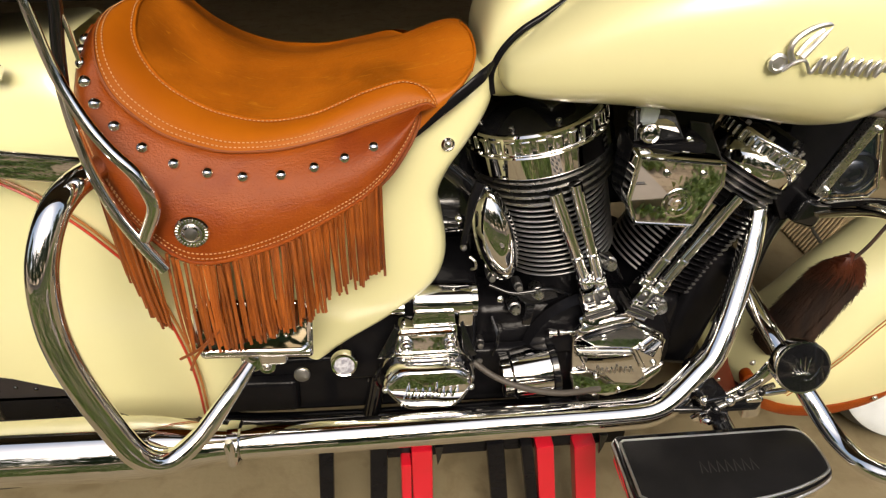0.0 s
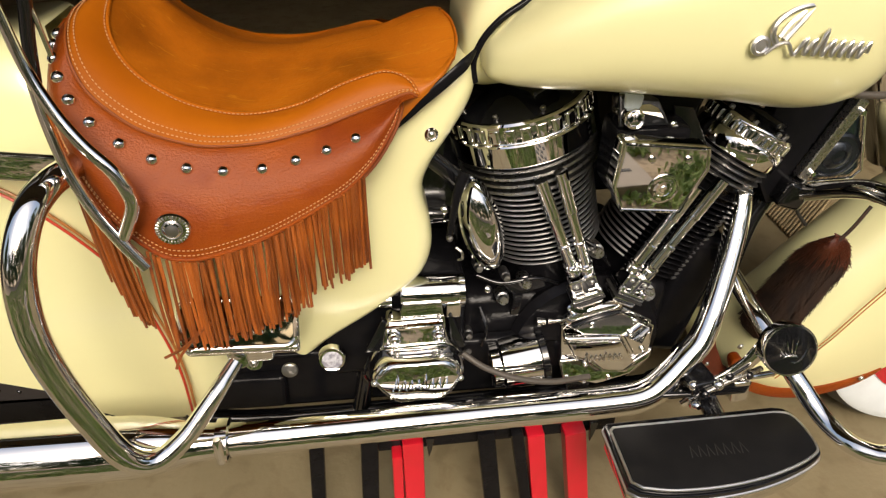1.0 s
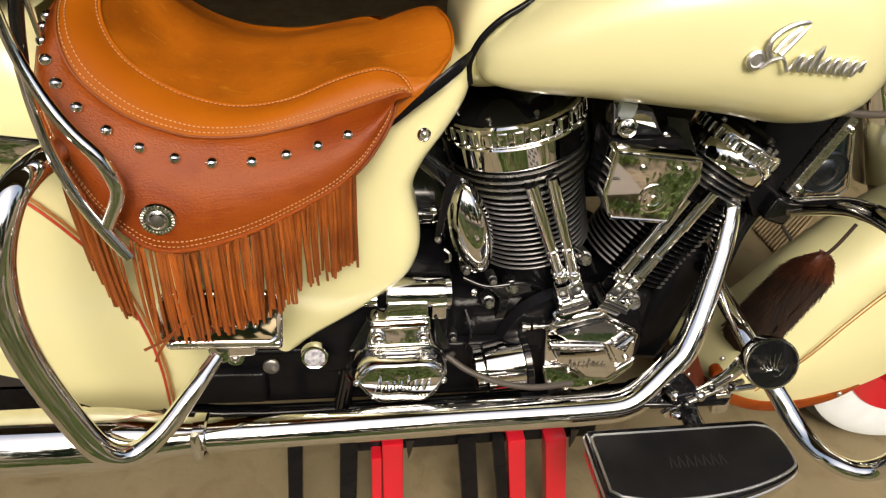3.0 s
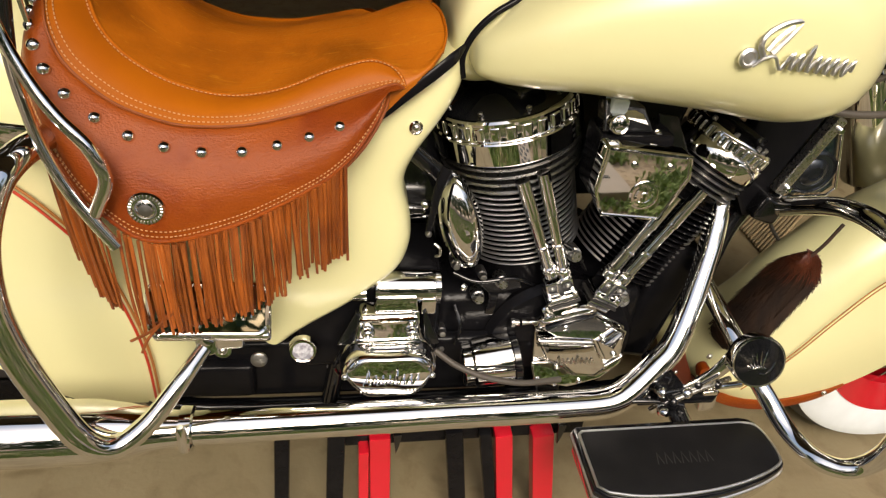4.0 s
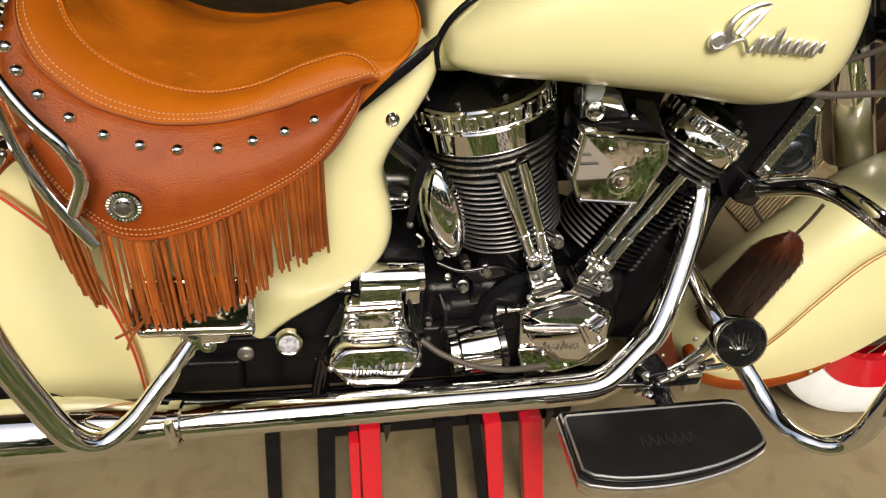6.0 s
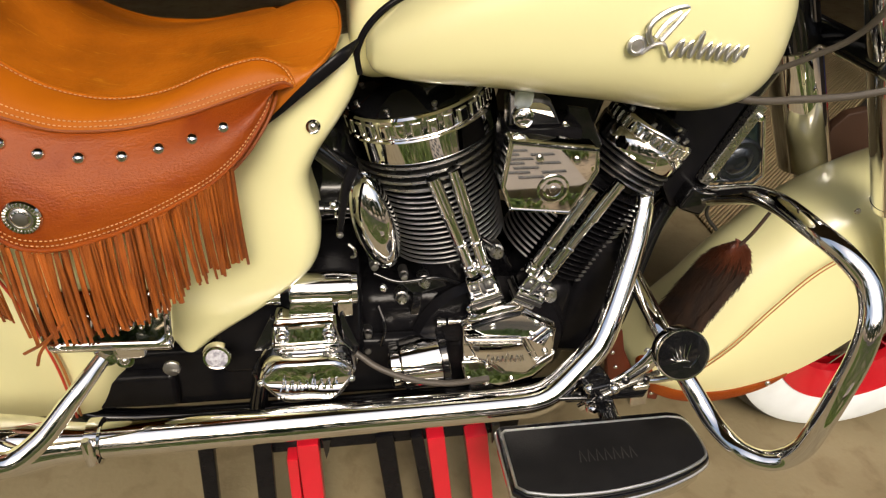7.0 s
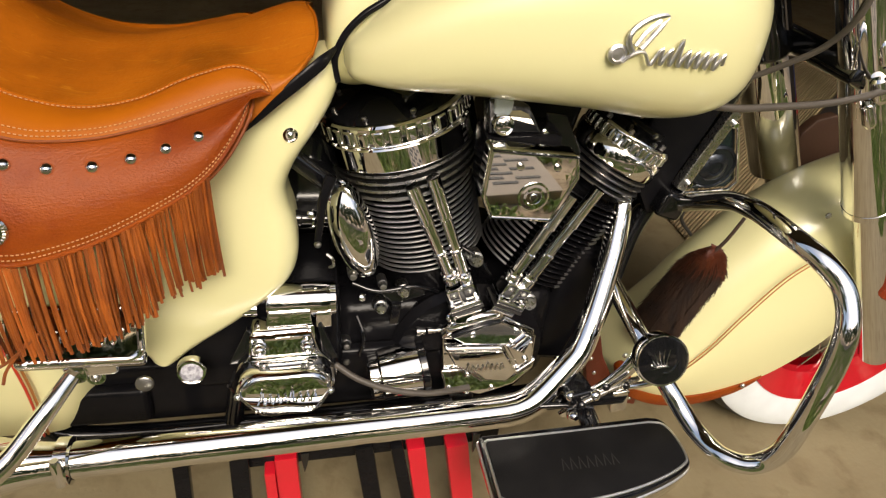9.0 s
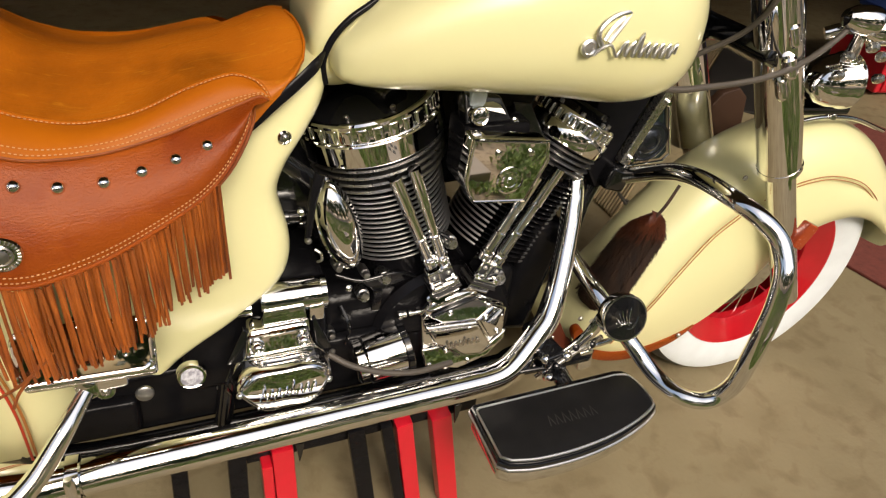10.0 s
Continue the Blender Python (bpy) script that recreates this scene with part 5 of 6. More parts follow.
peg = part("highway_peg", lathe([(0.020, 0.006), (0.032, 0.016), (0.0385, 0.022), (0.0405, 0.040), (0.0395, 0.045), (0.0365, 0.0455)], peg_m, 44), CHROME, bike, "round highway peg with black pad and chrome rim")
part("peg_pad", lathe([(0.0375, 0.043), (0.036, 0.0465), (0.02, 0.049), (0, 0.0495)], peg_m, 44), BLACK, peg, "domed black pad")
bm = bmesh.new()
for k in range(7):
    a = radians(100 - 22 * k)
    tube(bm, spline([peg_m @ Vector(q) for q in ((-0.010, -0.006, 0.0500), (0.004 * math.cos(a) - 0.006, 0.010 * math.sin(a) + 0.002, 0.0502), (0.024 * math.cos(a) - 0.004, 0.022 * math.sin(a) - 0.002, 0.0480))], 3), 0.0009, 6)
tube(bm, spline([peg_m @ Vector(q) for q in ((-0.016, 0.004, 0.0492), (-0.019, -0.006, 0.0488), (-0.012, -0.016, 0.0490), (-0.004, -0.022, 0.0488))], 3), 0.0013, 6)
part("peg_emblem", bm, CHROME, peg, "chrome engraved lines")
part("peg_arm", rod([(0.600, -0.250, 0.490), (0.580, -0.255, 0.465), (0.555, -0.258, 0.444), (0.528, -0.260, 0.424), (0.502, -0.260, 0.398), (0.485, -0.258, 0.380)], [0.017, 0.015, 0.012, 0.014, 0.012, 0.010], 14, 6, 0.45), CHROME, peg, "flat chrome pedal arm")
part("pedal_rod", rod([(0.560, -0.235, 0.412), (0.610, -0.235, 0.406), (0.655, -0.225, 0.398)], 0.0055, 12), CHROME, peg, "chrome linkage rod")
part("pedal_block", box((0.030, 0.024, 0.050), pose(0.592, -0.235, 0.382, 0, -6, 0), 0.005, 3), CHROME, peg, "chrome pedal block")
for bx, bz, r in ((0.497, 0.394, 0.011), (0.524, 0.384, 0.008)):
    part("pedal_ball", lathe([(r * 0.4, -r), (r * 0.85, -r * 0.6), (r, 0), (r * 0.85, r * 0.6), (r * 0.4, r), (0, r * 1.02)], axis_frame((bx, -0.272, bz), (0.2, -1, 0.3)), 18), CHROME, peg, "rounded chrome joint")

# ----- front wheel, fork, fender -----
HUB = Vector((1.205, 0.0, 0.318))
wm = axis_frame(HUB, (0, -1, 0), (1, 0, 0))
wheel = part("front_wheel", lathe([(0.235, 0.058), (0.262, 0.066), (0.290, 0.064), (0.308, 0.050), (0.318, 0.025), (0.320, 0.0), (0.318, -0.025), (0.308, -0.05), (0.290, -0.064), (0.262, -0.066), (0.235, -0.058), (0.222, -0.045)], wm, 80, None, False), RUBBER, bike, "whitewall front wheel with red rim")
part("whitewall", lathe([(0.216, 0.058), (0.222, 0.0625), (0.250, 0.0675), (0.275, 0.0690), (0.296, 0.064), (0.299, 0.061)], wm, 80, None, False), WHITEWALL, wheel, "clean white tyre wall")
part("rim", lathe([(0.155, 0.012), (0.160, 0.030), (0.178, 0.042), (0.196, 0.050), (0.209, 0.060), (0.214, 0.062), (0.217, 0.058), (0.216, -0.058), (0.209, -0.06), (0.178, -0.042), (0.155, -0.012)], wm, 80, None, False), RIM_RED, wheel, "glossy red wheel rim")
part("hub", lathe([(0.012, -0.08), (0.035, -0.07), (0.03, -0.03), (0.025, 0), (0.03, 0.03), (0.05, 0.045), (0.05, 0.050), (0.03, 0.052), (0, 0.054)], wm, 36), CHROME, wheel, "chrome wheel hub")
for k in range(40):
    a, off = 2 * math.pi * k / 40, (0.35 if k % 4 < 2 else -0.35)
    s = 0.045 if k % 2 else -0.045
    p = wm @ Vector((0.04 * math.cos(a + off), 0.04 * math.sin(a + off), s))
    q = wm @ Vector((0.158 * math.cos(a), 0.158 * math.sin(a), s * 0.3))
    part("spoke", tube(bmesh.new(), [p, q], 0.0022, 6), CHROME, wheel)

FC = Vector((1.19, 0, 0.33))
# crown: angle from the front in degrees, radius
ANG = [(8, 0.355), (20, 0.372), (35, 0.382), (55, 0.386), (75, 0.384), (95, 0.376), (108, 0.370), (120, 0.368), (131, 0.371), (145, 0.376), (152, 0.386), (166, 0.408), (177, 0.440), (185, 0.490), (191, 0.528), (198, 0.53)]
bm = bmesh.new()
rows = []
for a0 in range(4, 199, 3):
    rc = np.interp(a0, [q[0] for q in ANG], [q[1] for q in ANG])
    a = radians(a0)
    crown = FC + Vector((math.cos(a), 0, math.sin(a))) * rc
    rows.append((a0, crown))
LOWPTS = spline([(1.535, 0, 0.400), (1.44, 0, 0.462), (1.34, 0, 0.485), (1.24, 0, 0.462), (1.17, 0, 0.402), (1.10, 0, 0.315), (1.02, 0, 0.250), (0.94, 0, 0.216), (0.86, 0, 0.203), (0.78, 0, 0.212), (0.71, 0, 0.245), (0.664, 0, 0.29)], 8)
lows = even(LOWPTS, len(rows))
HALF = 0.100
for i, (a0, crown) in enumerate(rows):
    low = lows[i]
    r = []
    for k in range(9):
        b_ = radians(90 * k / 8)
        drop = 0.11
        r.append(crown.lerp(low, (1 - math.cos(b_)) * min(0.45, drop / max(0.02, (low - crown).length))) + Vector((0, -HALF * math.sin(b_) ** 0.9, 0)))
    start = r[-1]
    for k in range(1, 9):
        t = k / 8
        r.append(start.lerp(Vector((low.x, -HALF, low.z)), t) + Vector((0, -0.012 * math.sin(math.pi * t), 0)))
    r.append(Vector((low.x, -HALF + 0.004, low.z)))
    rows[i] = r
full = []
for r in rows:
    full.append([Vector((p.x, -p.y, p.z)) for p in reversed(r[1:])] + r)
grid(bm, full)
fender = part("front_fender", bm, CREAM, bike, "deep valanced cream front fender with pinstripe", sharp=60)


def pin(points, y, mats, names, gap):
    for mt, dz in zip(mats, gap):
        part("pinstripe", tube(bmesh.new(), [Vector((p.x, p.y, p.z)) + Vector(dz) for p in spline([(a, y, c) for a, c in points], 6)], 0.0012, 6), mt, names)


pin([(0.756, 0.262), (0.830, 0.338), (0.887, 0.428), (0.944, 0.510), (0.998, 0.556)], -0.1125, (STRIPE_GOLD, STRIPE_GOLD), fender, ((0, 0, 0), (0.006, 0, -0.006)))
pin([(1.06, 0.585), (1.143, 0.608), (1.230, 0.613), (1.328, 0.586), (1.40, 0.54), (1.436, 0.50)], -0.106, (STRIPE_GOLD, STRIPE_GOLD), fender, ((0, 0, 0), (0, 0, -0.008)))
for bx, bz in ((0.958, 0.228), (0.70, 0.335), (0.999, 0.63)):
    part("fender_rivet", dome(0.006, 0.005, facing(bx, -0.108 if bz < 0.6 else -0.09, bz), 14), STEEL, fender, "small steel rivet")
part("mud_flap", slab([(p.x, p.y) for p in spline([(x, z, 0) for x, z in ((0.665, 0.30), (0.70, 0.235), (0.77, 0.195), (0.86, 0.183), (0.95, 0.205), (1.0, 0.245), (0.96, 0.228), (0.87, 0.208), (0.78, 0.218), (0.715, 0.255), (0.685, 0.31))], 5, True)], SIDE @ Matrix.Translation((0, 0, 0.085)), 0.02, 0.003, 2), SKIRT, fender, "red-brown leather fender edge binding")
bm = slab([(0.590, 0.375), (0.625, 0.380), (0.640, 0.325), (0.672, 0.262), (0.74, 0.215), (0.74, 0.175), (0.66, 0.20), (0.620, 0.245)], SIDE @ Matrix.Translation((0, 0, 0.062)), 0.022, 0.005, 2)
part("mud_flap_tail", bm, material("dark_red_leather", (0.15, 0.028, 0.010), 0.5, scale=14, bump=0.3), fender, "studded red-brown leather mud flap")
for bx, bz in ((0.606, 0.362), (0.614, 0.325), (0.628, 0.285), (0.655, 0.245), (0.69, 0.217), (0.722, 0.200)):
    part("flap_stud", dome(0.005, 0.004, facing(bx, -0.084, bz), 12), CHROME, fender, "small chrome stud")
part("fender_rivet", dome(0.006, 0.005, facing(0.672, -0.104, 0.345), 14), STEEL, fender, "small steel rivet")
# feather lying on the fender side
FRIGHT = [(0.776, -0.100, 0.594), (0.792, -0.112, 0.585), (0.805, -0.116, 0.538), (0.797, -0.117, 0.512), (0.779, -0.118, 0.471), (0.755, -0.119, 0.413), (0.747, -0.119, 0.384)]
FLEFT = [(0.779, -0.104, 0.594), (0.763, -0.085, 0.57), (0.763, -0.05, 0.522), (0.75, -0.03, 0.455), (0.730, -0.02, 0.389), (0.716, -0.02, 0.339), (0.735, -0.04, 0.31)]
rb = random.Random(5)
fright, fleft = even(spline(FRIGHT, 8), 34), even(spline(FLEFT, 8), 34)


def vane(i, t, lift=0.0):
    p = bulge(fright[i], fleft[i], t, Vector((-0.020, -0.022, 0.010)) * min(1.0, 0.35 + i / 8))
    return p + Vector((-0.3, -0.8, 0.2)) * lift


part("feather_vane", grid_of([[vane(i, k / 10, 0.004 * math.sin(math.pi * k / 10)) for k in range(11)] for i in range(4, 34)]), FEATHER_DARK, fender, "dark russet feather ornament")
part("feather_base", grid_of([[vane(i, k / 10, 0.004 + 0.004 * math.sin(math.pi * k / 10)) for k in range(11)] for i in range(0, 10)]), FEATHER_RED, fender, "russet feather base")
for zone, mt, lab in ((range(0, 9), FEATHER_RED, "ragged russet feather down"), (range(7, 34), FEATHER_DARK, "ragged dark feather vane edge")):
    b = bmesh.new()
    for i in zone:
        for _ in range(110):
            t = rb.choice((rb.uniform(-0.02, 0.12), rb.uniform(0.88, 1.02), rb.uniform(0, 1)))
            q = vane(i, t, 0.006)
            j = min(33, i + rb.randint(2, 5))
            tip = vane(j, t + (t - 0.5) * rb.uniform(0.0, 0.22), 0.007 + rb.uniform(0, 0.004))
            tube(b, [q, q.lerp(tip, 0.5) + Vector((0, -0.002, 0)), tip], [0.0007, 0.0006, 0.0002], 4)
    barbs = part("feather_fluff", b, mt, fender, lab)
    barbs["kind"] = "stuff"
part("feather_quill", rod([(0.770, -0.12, 0.585), (0.790, -0.12, 0.615), (0.812, -0.115, 0.652)], 0.003, 8), FEATHER_DARK, fender, "dark quill")

fork = part("fork", rod([(0.80, -0.14, 1.13), (1.02, -0.14, 0.675)], 0.040, 28), CHROME, bike, "chrome telescopic front fork")
for s in (-1, 1):
    if s == 1:
        part("fork_cover", rod([(0.80, 0.14, 1.13), (1.05, 0.14, 0.610)], 0.050, 28), CHROME, fork, "chrome fork cover")
    part("fork_slider", rod([(1.015, s * 0.14, 0.69), (1.205, s * 0.14, 0.318)], 0.028, 24), CHROME, fork, "chrome fork slider")
    part("fork_collar", lathe([(0.028, -0.006), (0.0415, -0.004), (0.0415, 0.004), (0.028, 0.006)], axis_frame((1.017, s * 0.14, 0.683), (0.435, 0, -0.9)), 28, None, False), CHROME, fork)
    part("reflector", box((0.036, 0.02, 0.060), pose(1.130, s * 0.168, 0.520, 0, 26, 0), 0.004), material("orange_reflector", (0.34, 0.05, 0.012), 0.25, scale=20), fork, "orange side reflector")
part("fork_guard", slab([(1.11, 0.665), (1.135, 0.695), (1.18, 0.705), (1.21, 0.68), (1.225, 0.60), (1.15, 0.575), (1.10, 0.60)], SIDE @ Matrix.Translation((0, 0, -0.19)), 0.025, 0.006, 2), material("brown_leather_guard", (0.050, 0.022, 0.010), 0.6, scale=14), fork, "brown leather fork guard")
part("steering_neck", lathe([(0.03, -0.1), (0.036, -0.09), (0.036, 0.14), (0.03, 0.15)], axis_frame((0.80, 0, 0.98), (-0.435, 0, 0.9)), 24), BLACK, fork, "black steering neck")
for s in (0.90, 1.06):
    part("fork_clamp", box((0.10, 0.34, 0.04), pose(0.83 + (1.06 - s) * 0.48, 0, s, 0, 26, 0), 0.012, 3), BLACK, fork, "black fork clamp")
part("brake_cable", rod([(0.60, -0.20, 0.895), (0.66, -0.205, 0.888), (0.717, -0.20, 0.886), (0.809, -0.195, 0.888), (0.890, -0.19, 0.901), (0.974, -0.17, 0.925), (1.07, -0.15, 0.98)], 0.0052, 10), CABLE, fork, "grey control cable")
part("clutch_cable", rod([(0.74, -0.09, 0.88), (0.782, -0.12, 0.916), (0.810, -0.15, 0.952), (0.818, -0.18, 1.004), (0.82, -0.19, 1.08)], 0.0046, 10), CABLE, fork, "grey control cable")
for a, r in (((0.895, -0.182, 0.90), 0.012), ((0.90, -0.178, 0.86), 0.010), ((0.885, -0.175, 0.95), 0.011)):
    part("cable_fitting", lathe([(r * 0.7, -0.02), (r, -0.016), (r, 0.012), (r * 0.6, 0.02), (0, 0.022)], axis_frame(a, (0.45, -0.1, -0.9)), 14), CHROME, fork, "chrome cable fitting")
# spot lamp ahead of the fork
lm = axis_frame((1.075, -0.13, 0.845), (1, -0.15, 0.05))
lamp = part("spot_lamp", lathe([(0.0, -0.055), (0.018, -0.052), (0.036, -0.036), (0.046, -0.012), (0.049, 0.014), (0.052, 0.018), (0.052, 0.026), (0.047, 0.030)], lm, 36), CHROME, bike, "chrome bullet spot lamp")
part("lamp_lens", lathe([(0.046, 0.028), (0.035, 0.036), (0, 0.042)], lm, 36), LENS, lamp, "glass lens")
part("lamp_bracket", rod([(1.02, -0.12, 0.93), (1.05, -0.14, 0.945), (1.09, -0.15, 0.94), (1.12, -0.14, 0.915)], 0.011, 12), CHROME, lamp, "chrome lamp bracket")
part("lamp_stem", lathe([(0.016, 0), (0.018, 0.006), (0.012, 0.012), (0.010, 0.05), (0.016, 0.056), (0.016, 0.066), (0, 0.07)], axis_frame((1.08, -0.14, 0.885), (0.05, 0, 1)), 18), CHROME, lamp, "chrome lamp stem")
part("signal_light", lathe([(0.0, -0.045), (0.012, -0.042), (0.024, -0.025), (0.028, 0.0), (0.028, 0.018), (0.025, 0.022)], axis_frame((1.115, -0.16, 0.945), (1, -0.2, 0.1)), 28), CHROME, lamp, "chrome turn signal")
part("signal_light", lathe([(0.0, -0.04), (0.014, -0.036), (0.022, -0.02), (0.025, 0.0), (0.025, 0.014), (0.022, 0.02)], axis_frame((1.045, -0.165, 0.965), (1, -0.3, -0.1)), 28), CHROME, lamp, "chrome turn signal")
for a in ((1.03, -0.17, 0.905), (1.06, -0.185, 0.925), (1.10, -0.18, 0.905), (1.13, -0.17, 0.86), (1.02, -0.175, 0.875)):
    part("lamp_bolt", lathe([(0.007, -0.006), (0.009, -0.002), (0.009, 0.006), (0.006, 0.012), (0, 0.013)], axis_frame(a, (0.2, -1, 0.5)), 12), STEEL, lamp, "chrome acorn nut")
part("lamp_base", box((0.16, 0.05, 0.016), pose(1.10, -0.09, 0.775, 0, 4, 0), 0.005, 2), BLACK, lamp, "black lamp base plate")
part("fender_rail", rod([(1.13, -0.05, 0.722), (1.20, -0.055, 0.728), (1.30, -0.05, 0.712), (1.42, -0.04, 0.668)], 0.005, 10), CHROME, fender, "chrome fender trim rail")
part("trim_stud", dome(0.011, 0.014, axis_frame((1.215, -0.055, 0.728), (0, -0.3, 1)), 16), CHROME, fender)

# triangular chrome cover at the steering head, and the finned cooler behind it
T = [(0.728, 0.668), (0.780, 0.800), (0.792, 0.790), (0.825, 0.684), (0.812, 0.670)]
tri = part("neck_cover", tube(bmesh.new(), [Vector((x, -0.05, z)) for x, z in T + T[:2]], 0.0026, 10, False), CHROME, bike, "triangular chrome-rimmed neck cover with a dark round horn in it")
part("neck_face", slab(T, SIDE @ Matrix.Translation((0, 0, 0.030)), 0.012, 0.002, 2), LENS, tri, "dark glossy face")
HORN = material("blue_black_horn_shell", (0.075, 0.085, 0.10), 0.22, metal=0.8, second=(0.03, 0.035, 0.045), scale=20)
part("neck_horn", lathe([(0.040, -0.004), (0.040, 0.004), (0.036, 0.006), (0.034, 0.003), (0.026, 0.003), (0.024, 0.006), (0.013, 0.010), (0.011, 0.007), (0, 0.008)], facing(0.775, -0.043, 0.712), 40), HORN, tri, "round blue-black horn shell")
part("neck_beam", box((0.020, 0.020, 0.150), axis_frame((0.742, -0.056, 0.750), (0.41, 0, 0.91)) @ pose(0, 0, 0, 0, 0, 90), 0.003, 2), STEEL, tri, "flat steel edge strip")
for bx, bz in ((0.722, 0.694), (0.772, 0.800)):
    part("neck_bolt", lathe([(0.006, 0), (0.006, 0.005), (0.004, 0.007), (0, 0.007)], facing(bx, -0.066, bz), 12), CHROME, tri)
part("neck_gusset", slab([(0.640, 0.825), (0.765, 0.825), (0.712, 0.690), (0.732, 0.640), (0.676, 0.620), (0.640, 0.684)], SIDE @ Matrix.Translation((0, 0, 0.01)), 0.035, 0.008, 2), SATIN, tri, "black frame gusset")
part("neck_cable", rod([(0.765, -0.03, 0.68), (0.80, 0.02, 0.62), (0.81, 0.05, 0.55), (0.85, 0.06, 0.50)], 0.0035, 8), RUBBER, tri, "thin black cable")

# ----- rear fender -----
RF = [  # z, x of the front edge, outer y
    (1.00, -0.40, -0.05), (0.965, -0.385, -0.098), (0.93, -0.365, -0.124), (0.87, -0.34, -0.142), (0.80, -0.31, -0.150), (0.70, -0.27, -0.156), (0.60, -0.245, -0.160), (0.50, -0.235, -0.158), (0.42, -0.245, -0.154), (0.365, -0.262, -0.150), (0.338, -0.275, -0.146)]
bm = bmesh.new()
full = []
zs, xs, ys = zip(*sorted(RF))
for c in range(26):
    col = []
    back = (c / 25) ** 1.3
    for k in range(33):
        t = k / 32
        z0 = 1.0 - 0.662 * t
        xf = np.interp(z0, zs, xs)
        x = xf + (-1.05 - xf) * back
        zb = np.interp(x, [-1.05, -0.72, -0.62, -0.53, -0.475, -0.43, -0.275, -0.2], [0.52, 0.49, 0.472, 0.432, 0.37, 0.342, 0.336, 0.336])
        tail_end = max(0.0, (back - 0.62) / 0.38)
        top = 0.975 - 0.02 * math.sin(math.pi * min(1, back)) - 0.22 * tail_end ** 2
        z = top + (zb - top) * t
        y = np.interp(z, zs, ys) + (0.035 * (1 - c / 3) ** 2 if c < 3 else 0) - 0.010 * math.sin(math.pi * t) * back ** 0.5
        y *= math.sqrt(max(0.02, 1 - tail_end ** 2)) if tail_end else 1.0
        col.append(Vector((x, y, z)))
    full.append([Vector((p.x, -p.y, p.z)) for p in reversed(col)] + [Vector((col[0].x, 0, col[0].z + 0.02))] * 0 + col)
grid(bm, full)
rear_fender = part("rear_fender", bm, CREAM, bike, "deep cream rear fender with red pinstripe", sharp=60)
for mt, off in ((STRIPE_RED, Vector((0, 0, 0))), (STRIPE_GOLD, Vector((0.007, 0, 0.004)))):
    pts = spline([(-0.62, -0.163, 0.88), (-0.503, -0.162, 0.817), (-0.444, -0.165, 0.774), (-0.392, -0.168, 0.715), (-0.353, -0.170, 0.648), (-0.330, -0.170, 0.548), (-0.322, -0.167, 0.458), (-0.328, -0.158, 0.344)], 6)
    part("pinstripe", tube(bmesh.new(), [p + off for p in pts], 0.0021, 6), mt, rear_fender, "thin pinstripe")
rw = axis_frame((-0.80, 0, 0.37), (0, -1, 0), (1, 0, 0))
part("rear_wheel", lathe([(0.22, 0.05), (0.26, 0.066), (0.30, 0.055), (0.32, 0.02), (0.32, -0.02), (0.30, -0.055), (0.26, -0.066), (0.22, -0.05)], rw, 60, None, False), RUBBER, bike, "black rear wheel under the fender")
part("rear_flap", slab([(-0.75, 0.45), (-0.60, 0.452), (-0.50, 0.415), (-0.52, 0.395), (-0.75, 0.40)], SIDE @ Matrix.Translation((0, 0, 0.12)), 0.02, 0.004, 2), material("dusty_black_leather", (0.022, 0.018, 0.018), 0.6, scale=20), rear_fender, "dusty black studded flap")
for k in range(4):
    part("flap_stud", dome(0.004, 0.003, facing(-0.65 + 0.03 * k, -0.14, 0.425 + 0.006 * (k % 2)), 10), BLACK, rear_fender)
rack = part("rear_rack", rod([(-0.80, -0.13, 1.09), (-0.60, -0.15, 1.095), (-0.44, -0.15, 1.09), (-0.40, -0.10, 1.085), (-0.39, 0.0, 1.085)], 0.011, 12), CHROME, bike, "chrome rear rack with black pad")
part("rack_pad", box((0.46, 0.34, 0.10), pose(-0.63, 0, 1.075, 0, -6, 0), 0.03, 4), BLACK, rack, "glossy black pad")
part("fender_stay", rod([(-0.56, -0.15, 0.975), (-0.51, -0.145, 0.966), (-0.470, -0.14, 0.956)], 0.010, 12), BLACK, rear_fender, "gloss black stay")
part("stay_tip", lathe([(0.0105, -0.012), (0.0125, -0.010), (0.0125, 0.004), (0.009, 0.010), (0, 0.012)], axis_frame((-0.468, -0.14, 0.955), (1, 0.1, -0.25)), 18), CHROME, rear_fender, "chrome tip of the stay")
# covers that carry pieces of their own hang on the motorcycle itself
for ob in list(engine.children):
    if ob.children:
        ob.parent = bike

# ----- the lift under the bike -----
lift = tagged(part("motorcycle_lift", box((0.46, 0.06, 0.04), pose(0.18, -0.16, 0.268), 0.006), SATIN, None), "red and black motorcycle lift standing on the floor", "lift")


def lift_bar(name, x0, x1, w, mat, y, z0, label, depth=0.035):
    a, c = Vector((x0, y, z0)), Vector((x1, y, 0.0))
    b = box((w, depth, (c - a).length), axis_frame(a.lerp(c, 0.5), c - a, (0, 1, 0)) @ pose(0, 0, 0, 0, 0, 90), 0.004)
    return part(name, b, mat, lift, label)


for x0, x1, w, z0 in ((0.037, 0.038, 0.037, 0.296), (0.009, 0.006, 0.019, 0.262), (0.254, 0.287, 0.032, 0.285), (0.326, 0.364, 0.040, 0.280)):
    lift_bar("lift_post", x0, x1, w, RED, -0.2, z0, "red enamel lift post")
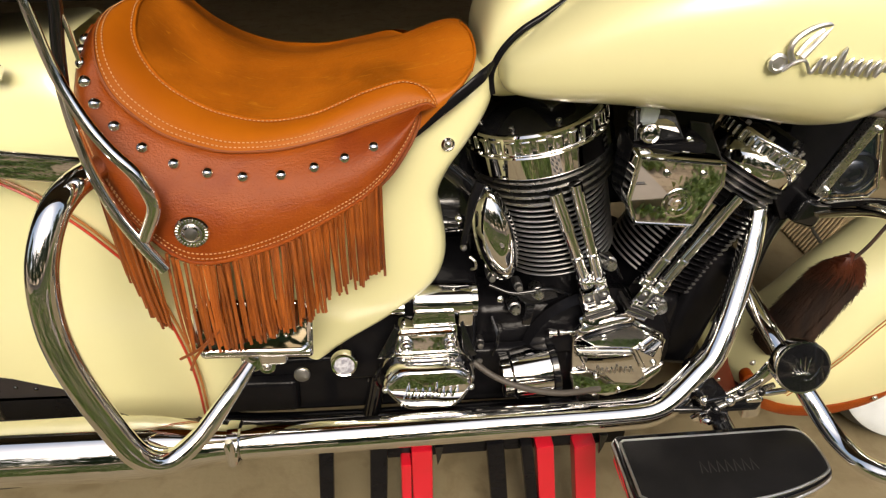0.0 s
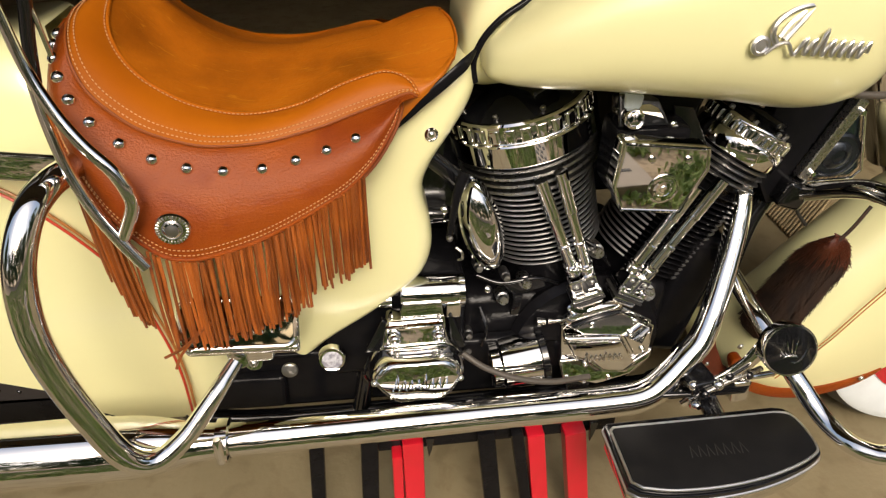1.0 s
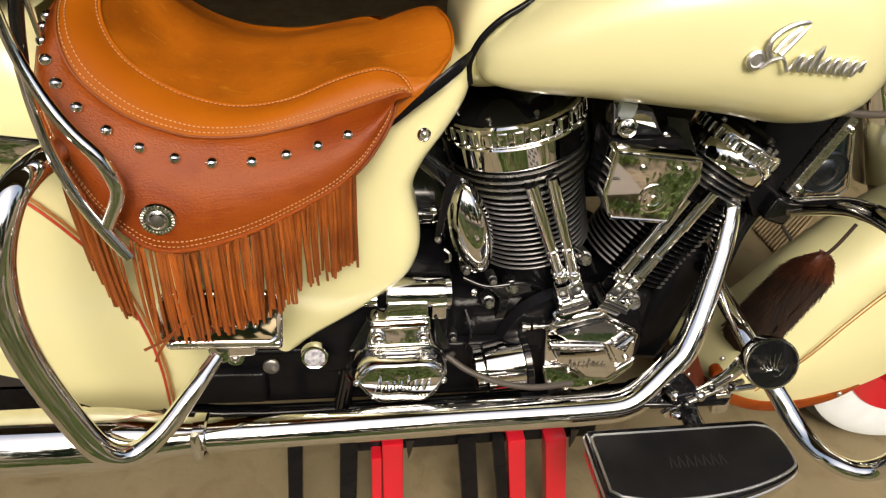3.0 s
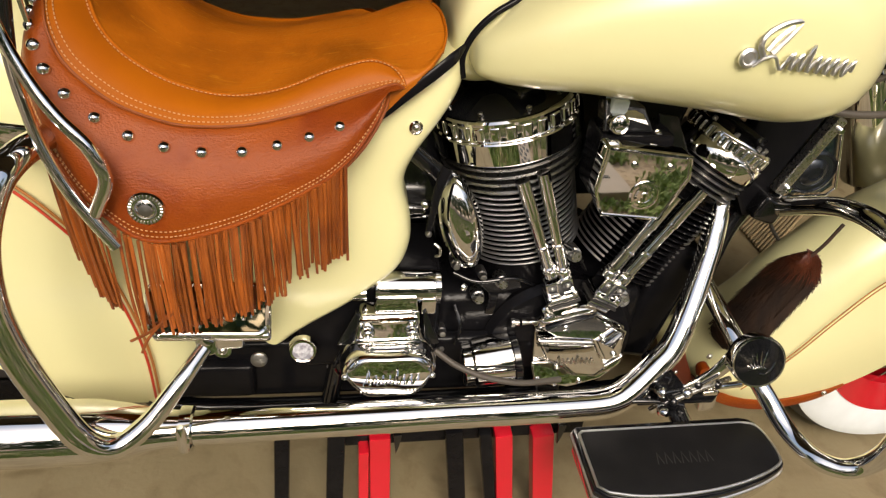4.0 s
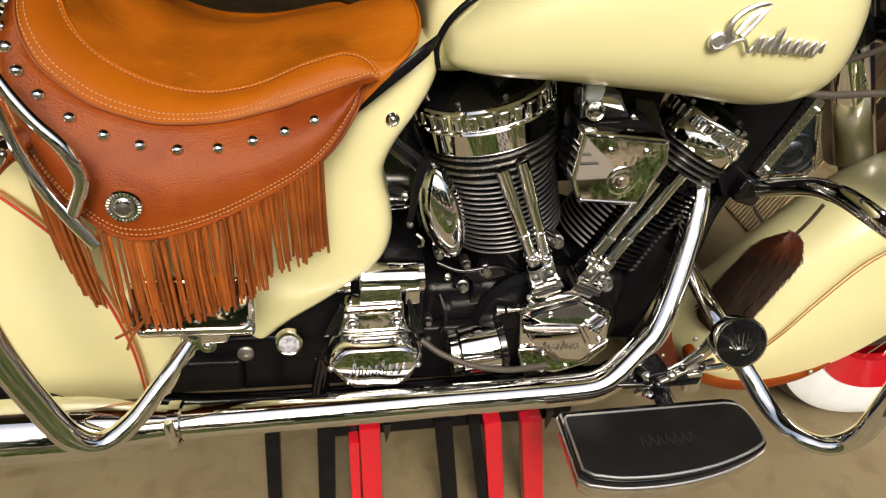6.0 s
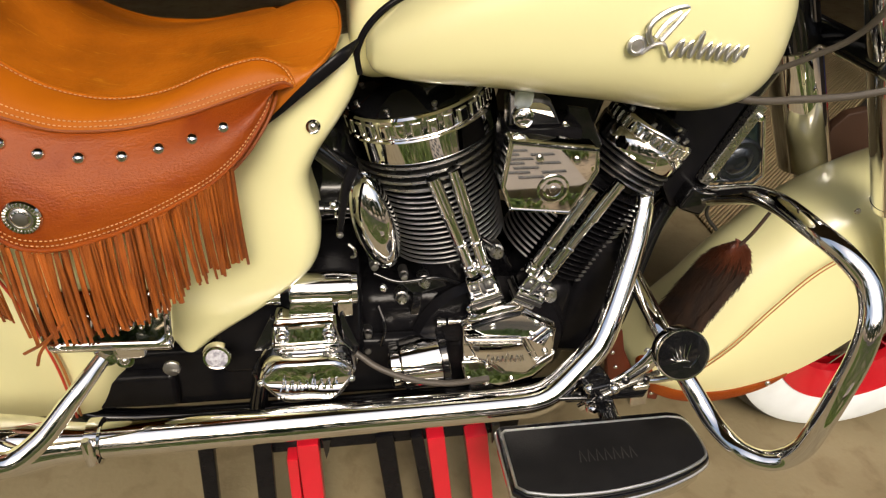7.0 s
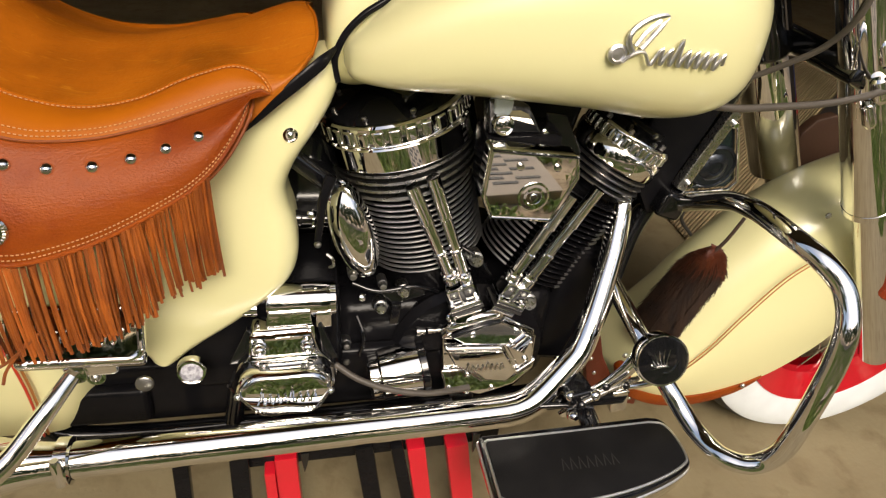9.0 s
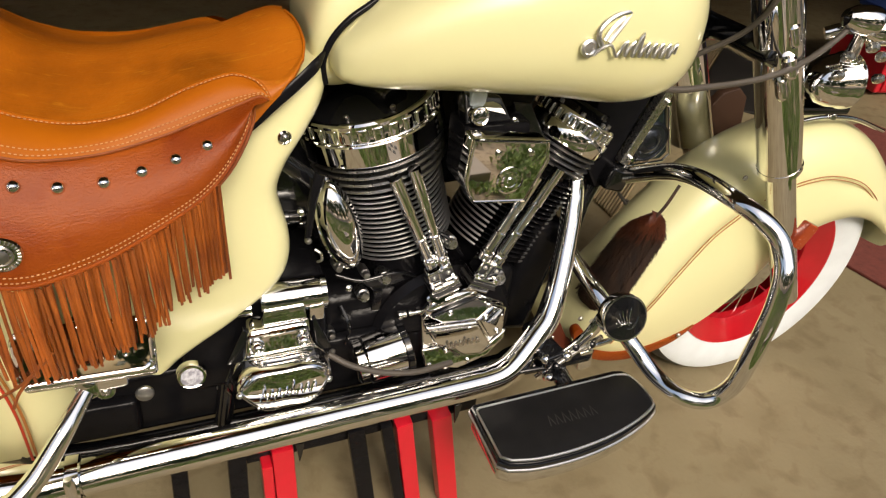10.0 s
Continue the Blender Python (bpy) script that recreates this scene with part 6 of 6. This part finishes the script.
for x0, x1, w, z0 in ((-0.125, -0.150, 0.026, 0.32), (-0.036, -0.052, 0.031, 0.31), (0.165, 0.194, 0.032, 0.30), (0.221, 0.262, 0.022, 0.29)):
    lift_bar("lift_leg", x0, x1, w, SATIN, -0.205, z0, "black lift leg", 0.02)
for x0 in (0.064, 0.358):
    part("lift_hook", slab([(x0 - 0.004, 0.292), (x0 + 0.012, 0.292), (x0 + 0.007, 0.262), (x0 + 0.001, 0.240)], facing(0, -0.195, 0), 0.012, 0.002, 2), BLACK, lift, "small black hook")
part("lift_table", box((0.44, 0.05, 0.03), pose(0.18, 0.13, 0.272), 0.006), BLACK, lift, "black lift cradle")

# ----- things on the floor behind -----
WOOD = material("pale_slat_wood", (0.36, 0.27, 0.15), 0.6, second=(0.24, 0.17, 0.09), scale=14, stretch=(0.2, 3, 1), random_tint=0.12)
mat = tagged(new("slatted_mat"), "pale wooden slatted mat lying on the concrete floor", "floor mat")
u = Vector((0.755, 0.656, 0))
ang = math.degrees(math.atan2(u.y, u.x))
base = None
for k in range(58):
    p = Vector((1.33, 0.665 + 0.0162 * k, 0.010)) + u * 1.10
    if base is None:
        base = part("slat", box((2.20, 0.0070, 0.012), Matrix(), 0.002, 1), WOOD, mat)
        sl = base
    else:
        sl = new("slat", base.data)
        sl.parent = mat
    sl.matrix_local = pose(*p, 0, 0, ang)
for q in (0.15, 0.85, 1.55):
    part("mat_batten", box((0.03, 1.24, 0.004), pose(1.33 + u.x * q, 0.665 + 0.45 + u.y * q, 0.0045, 0, 0, 0), 0, 1), RUBBER, mat, "dark batten")
RUG = material("red_brown_rug", (0.20, 0.05, 0.035), 0.95, second=(0.13, 0.035, 0.025), scale=60, bump=0.8, bump_scale=300)
tagged(part("rug", box((1.3, 1.0, 0.012), pose(2.56, 0.50, 0.0065, 0, 0, 12), 0.004, 2), RUG, None), "red-brown rug lying on the concrete floor", "rug")
tagged(part("rubber_mat", box((1.03, 0.46, 0.010), pose(2.905, 1.711, 0.0055, 0, 0, 41), 0.003, 2), RUBBER, None), "black rubber mat lying on the concrete floor", "floor mat")
CHEST = Matrix.Translation((3.763, 1.537, 0)) @ pose(0, 0, 0, 0, 0, -10)
chest = tagged(part("tool_chest", box((0.60, 0.42, 0.21), CHEST @ pose(0, 0, 0.125), 0.012, 3), RED, None), "low red enamel tool chest on small feet", "tool chest")
for k in range(2):
    part("drawer", box((0.54, 0.014, 0.085), CHEST @ pose(0, -0.214, 0.078 + 0.098 * k), 0.004, 2), RED, chest, "red drawer front")
    part("drawer_handle", box((0.40, 0.014, 0.012), CHEST @ pose(0, -0.226, 0.100 + 0.098 * k), 0.004, 2), STEEL, chest, "steel handle")
for sx in (-0.24, 0.24):
    for sy in (-0.15, 0.15):
        part("foot", lathe([(0.018, 0.0), (0.020, 0.004), (0.018, 0.022)], CHEST @ pose(sx, sy, 0), 16), RUBBER, chest, "black rubber foot")
BLUE = material("blue_plastic", (0.03, 0.06, 0.22), 0.4, scale=12)
tub = tagged(part("storage_tub", box((0.48, 0.34, 0.15), CHEST @ pose(0, 0, 0.306), 0.02, 3), BLUE, None), "blue plastic storage tub on the tool chest", "storage tub")
part("lid", box((0.52, 0.38, 0.03), CHEST @ pose(0, 0, 0.396), 0.01, 2), BLUE, tub)
